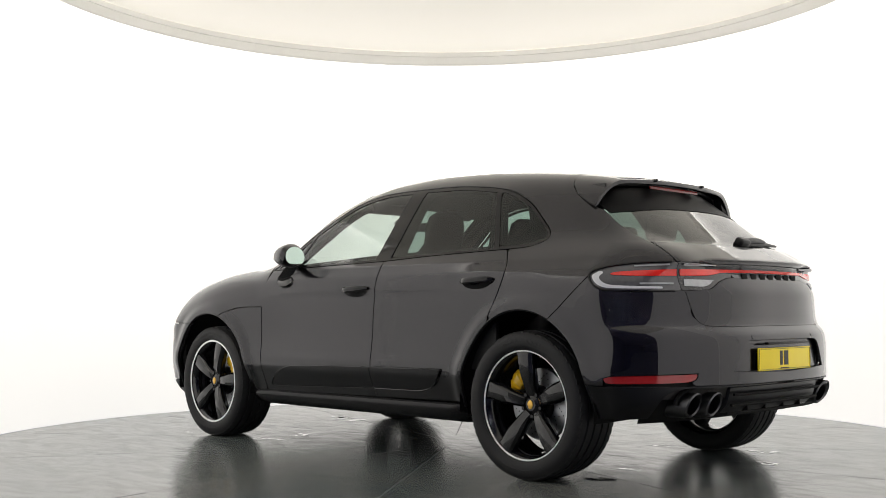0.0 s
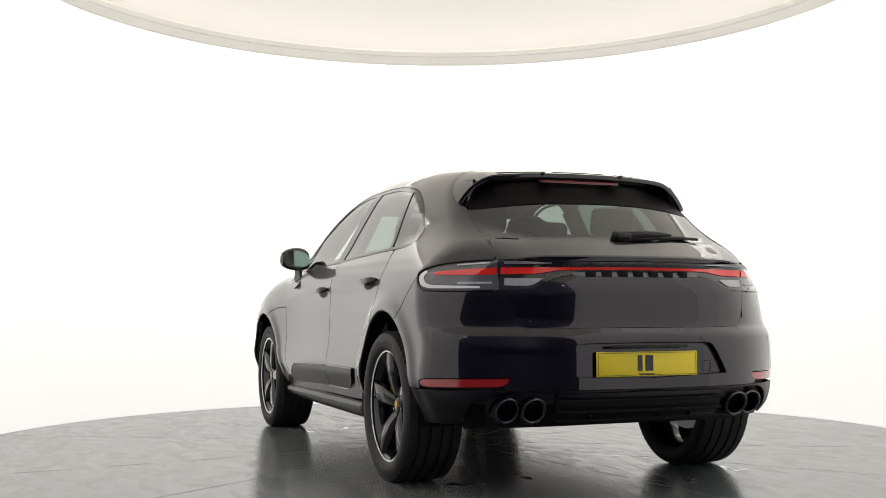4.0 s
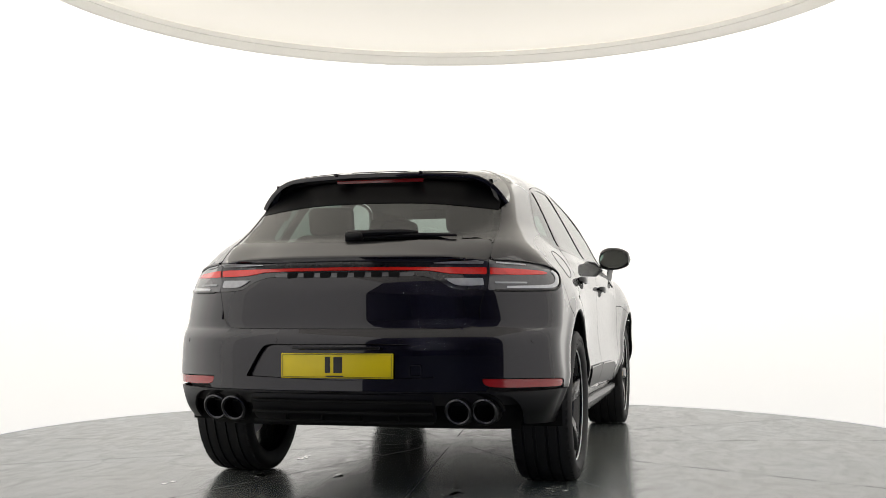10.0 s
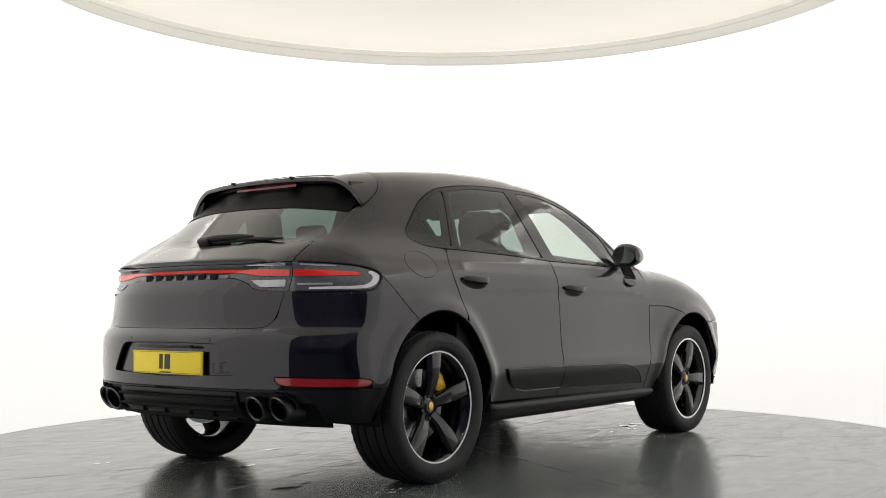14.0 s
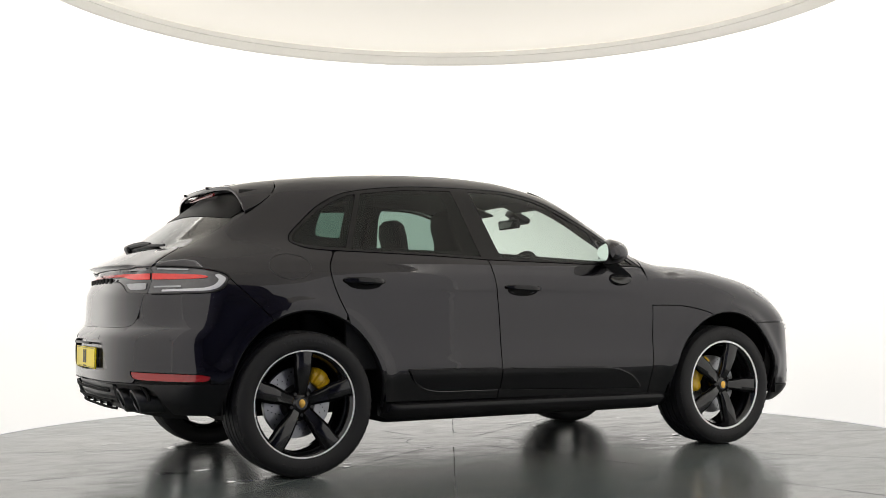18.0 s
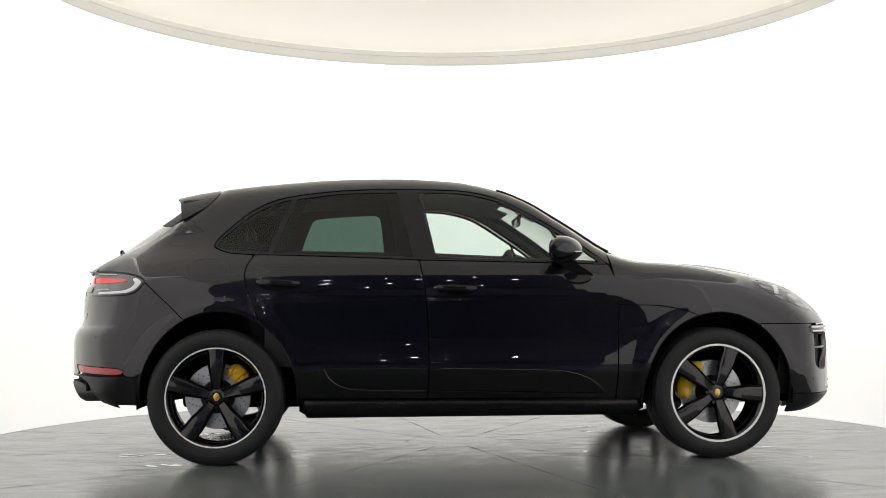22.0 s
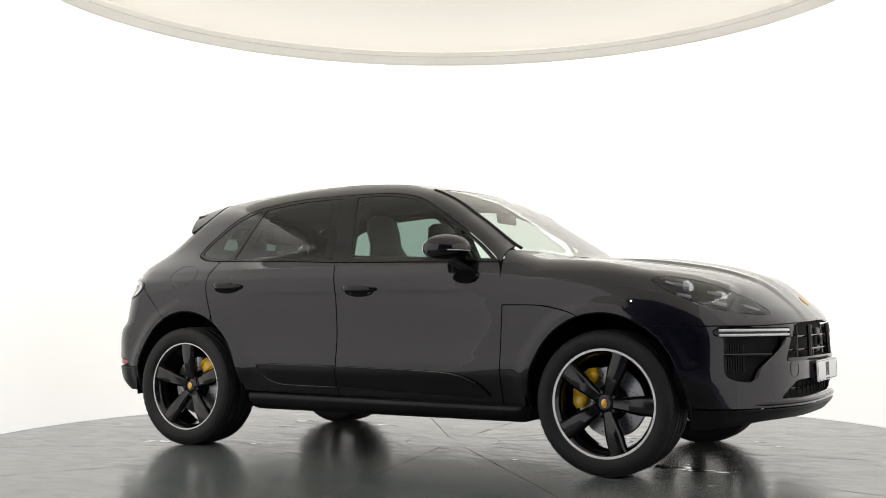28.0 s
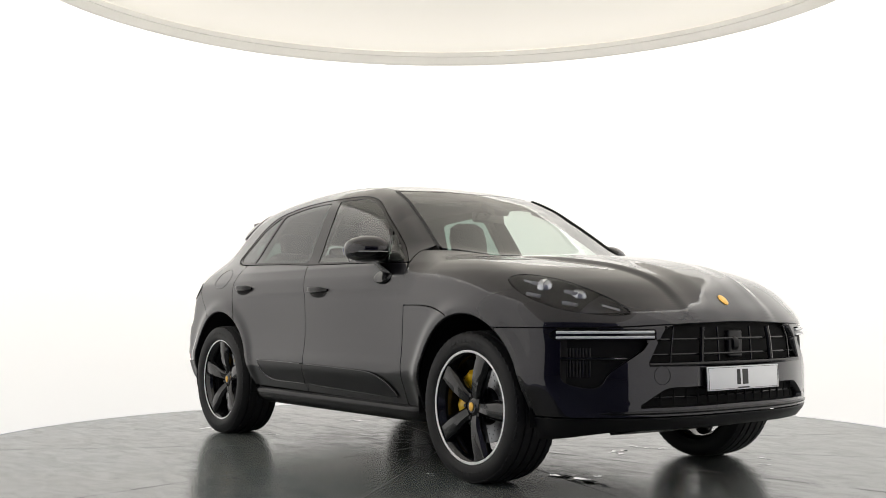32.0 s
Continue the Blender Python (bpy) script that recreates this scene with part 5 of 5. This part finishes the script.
part("nose_badge", prism(shield, 0.004, 0.0012), GOLD, bonnet, "gold shield badge", at=badge_at)


# black edge along the windscreen's sides
for s in (1, -1):
    pts = project("top", np.linspace(0.195, 0.835, 17), 0.537 + 0.148 * np.linspace(0, 1, 17) ** 1.1)
    part("windscreen_seal", tube([(q[0], s * q[1], q[2] + 0.001) for q in pts], 0.009, 8), SATIN, screen, "black windscreen seal")

# ---- cabin ----
sheet("headliner", "top", (-1.55, 0.30), (-0.56, 0.56), 0.06, None, HEADLINER, car, "grey cloth headliner", inset=0.045, depth=0)
part("dashboard", loft([[(0.98 - 0.02 * abs(y), y, 0.60), (1.02 - 0.12 * y * y, y, 1.045), (0.80 - 0.05 * y * y, y, 1.085 + (0.025 if abs(y + 0.37) < 0.2 else 0)), (0.56, y, 1.06 + (0.03 if abs(y + 0.37) < 0.2 else 0)), (0.46, y, 0.98), (0.50, y, 0.70), (0.60, y, 0.55)] for y in np.linspace(-0.78, 0.78, 27)]), LEATHER, car, "black dashboard")
part("centre_console", box(0.95, 0.24, 0.30, 0.04, 3, at=pose(0.12, 0, 0.62)), LEATHER, car, "black centre console")
steer = part("steering_wheel", tube([(0.0, 0.185 * math.cos(a), 0.185 * math.sin(a)) for a in np.linspace(0, 2 * math.pi, 41)[:-1]], 0.016, 10, closed=True), LEATHER, car, "black steering wheel", at=pose(0.22, -0.37, 1.025, 0, 24, 0))
part("wheel_boss", box(0.05, 0.13, 0.11, 0.02, 3), LEATHER, steer)
for a in (0.0, math.pi, -PI2):
    part("wheel_spoke", box(0.016, 0.12, 0.03, 0.006, at=pose(0, 0.12 * math.cos(a), 0.12 * math.sin(a), math.degrees(a), 0, 0)), LEATHER, steer)
part("steering_column", tube([(0.22, -0.37, 1.025), (0.55, -0.37, 0.90)], 0.045, 12), LEATHER, car)


def front_seat(y):
    """Sports seat with its headrest in one with the back."""
    rows = []
    for z, x, w, d in ((0.58, -0.34, 0.25, 0.09), (0.70, -0.37, 0.27, 0.10), (0.90, -0.43, 0.265, 0.09), (1.08, -0.49, 0.245, 0.075), (1.18, -0.525, 0.19, 0.06), (1.24, -0.545, 0.145, 0.055), (1.33, -0.565, 0.150, 0.060), (1.40, -0.575, 0.13, 0.055), (1.43, -0.578, 0.08, 0.03)):
        rows.append([(x + 0.285 + d * math.cos(a) * (1.25 if abs(math.sin(a)) > 0.75 else 1), y + w * math.sin(a), z) for a in np.linspace(0, 2 * math.pi, 21)[:-1]])
    back = part("front_seat", loft(rows), LEATHER, car, "black leather sports seat")
    part("seat_cushion", box(0.52, 0.52, 0.20, 0.07, 4, at=pose(0.16, y, 0.57, 0, -6, 0)), LEATHER, back)


front_seat(0.37)
front_seat(-0.37)
bench = part("rear_seat", box(0.18, 1.22, 0.68, 0.06, 4, at=pose(-1.23, 0, 0.91, 0, -14, 0)), LEATHER, car, "black leather rear bench")
part("bench_cushion", box(0.48, 1.26, 0.20, 0.06, 4, at=pose(-0.95, 0, 0.60)), LEATHER, bench)
for y in (-0.38, 0.0, 0.38):
    part("headrest", box(0.08, 0.25 if y else 0.2, 0.15 if y else 0.10, 0.035, 4, at=pose(-1.335, y, 1.315 if y else 1.255, 0, -12, 0)), LEATHER, bench)
part("luggage_cover", box(0.62, 1.15, 0.02, 0.006, at=pose(-1.70, 0, 1.06)), LINER, car, "black luggage cover")
mirror_in = part("inside_mirror", box(0.02, 0.25, 0.062, 0.012, 3, at=pose(0.40, 0.0, 1.405, 0, -8, 0)), GLOSS, car, "black inside mirror")
part("mirror_arm", tube([(0.41, 0, 1.43), (0.45, 0, 1.47)], 0.015, 8), SATIN, mirror_in)
part("sensor_pod", box(0.14, 0.12, 0.04, 0.012, at=pose(0.47, 0, 1.455, 0, 27, 0)), SATIN, mirror_in)
for s in (-1, 1):
    part("sun_visor", box(0.14, 0.36, 0.014, 0.006, at=pose(0.30, s * 0.32, 1.495, 0, 20, 0)), HEADLINER, car, "grey sun visor")
    part("door_card", box(1.9, 0.03, 0.55, 0.01, at=pose(-0.2, s * 0.845, 0.80)), LEATHER, car, "dark inner door panel")
    part("screen_pillar", tube([tuple(v * (1, s, 1)) for v in project("top", np.linspace(0.20, 0.86, 9), np.linspace(0.545, 0.680, 9), 0.055)], 0.022, 10), PILLAR, car, "dark inner pillar")
    part("seat_belt", box(0.006, 0.04, 0.40, 0.002, at=pose(-0.33, s * 0.70, 1.28, s * 26, 0, 0)), LINER, car)

# ---- marks on the turntable: joints between its boards, and glossy peeled patches ----
for a in (8, 34.6, 61, 99, 126, 162.5, 188, 214.6, 241, 284, 312, 342.3):
    w = radians(a)
    bm = bmesh.new()
    for k in range(12):
        r0, r1 = 0.30 + k * 0.235, 0.30 + (k + 1) * 0.235
        q = 0.0022 + 0.0012 * math.sin(3.1 * k + a)
        vs = [bm.verts.new((r * math.cos(w) - e * q * math.sin(w), r * math.sin(w) + e * q * math.cos(w), 0.0012)) for r, e in ((r0, -1), (r1, -1), (r1, 1), (r0, 1))]
        bm.faces.new(vs)
    bmesh.ops.recalc_face_normals(bm, faces=bm.faces)
    part("board_joint", bm, SEAM, turntable)
part("hub_joint", lathe([(0.2985, 0.0014), (0.3010, 0.0014)], 72, "z"), SEAM, turntable)

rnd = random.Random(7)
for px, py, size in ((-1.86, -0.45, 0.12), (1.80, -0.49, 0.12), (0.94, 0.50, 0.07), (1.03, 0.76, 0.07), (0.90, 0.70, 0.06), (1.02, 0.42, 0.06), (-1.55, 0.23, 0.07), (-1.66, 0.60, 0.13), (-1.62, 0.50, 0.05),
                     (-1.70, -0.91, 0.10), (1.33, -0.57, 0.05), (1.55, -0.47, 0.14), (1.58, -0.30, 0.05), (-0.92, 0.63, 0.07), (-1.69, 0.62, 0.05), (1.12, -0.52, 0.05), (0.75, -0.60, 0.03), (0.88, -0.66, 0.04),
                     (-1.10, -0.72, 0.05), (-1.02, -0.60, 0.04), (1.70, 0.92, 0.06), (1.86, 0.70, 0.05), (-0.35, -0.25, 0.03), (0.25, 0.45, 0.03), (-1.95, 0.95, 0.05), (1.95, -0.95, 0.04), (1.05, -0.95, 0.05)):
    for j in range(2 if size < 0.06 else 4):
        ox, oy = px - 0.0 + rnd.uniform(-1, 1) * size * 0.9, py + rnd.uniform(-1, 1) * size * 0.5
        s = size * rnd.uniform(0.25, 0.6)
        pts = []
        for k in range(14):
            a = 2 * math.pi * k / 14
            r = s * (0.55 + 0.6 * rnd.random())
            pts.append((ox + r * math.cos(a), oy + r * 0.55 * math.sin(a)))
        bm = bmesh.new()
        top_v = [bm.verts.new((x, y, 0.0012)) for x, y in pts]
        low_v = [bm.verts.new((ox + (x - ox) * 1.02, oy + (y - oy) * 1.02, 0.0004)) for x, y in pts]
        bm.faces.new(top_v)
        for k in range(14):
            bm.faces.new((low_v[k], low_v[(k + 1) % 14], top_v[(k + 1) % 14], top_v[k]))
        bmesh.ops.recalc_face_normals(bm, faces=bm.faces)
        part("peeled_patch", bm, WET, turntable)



# ---- what turns ----
def motions():
    """Car and turntable turn together at an even rate round the turntable's middle."""
    def angle(t):
        return 134.432 - 5.8724 * t
    times = [i * 0.5 for i in range(65)]
    walk(turntable, [(t, pose(0, 0, 0, 0, 0, angle(t))) for t in times])
    walk(car, [(t, pose(0, 0, 0.001, 0, 0, angle(t)) @ pose(0.0090, -0.0352, 0)) for t in times])


motions()
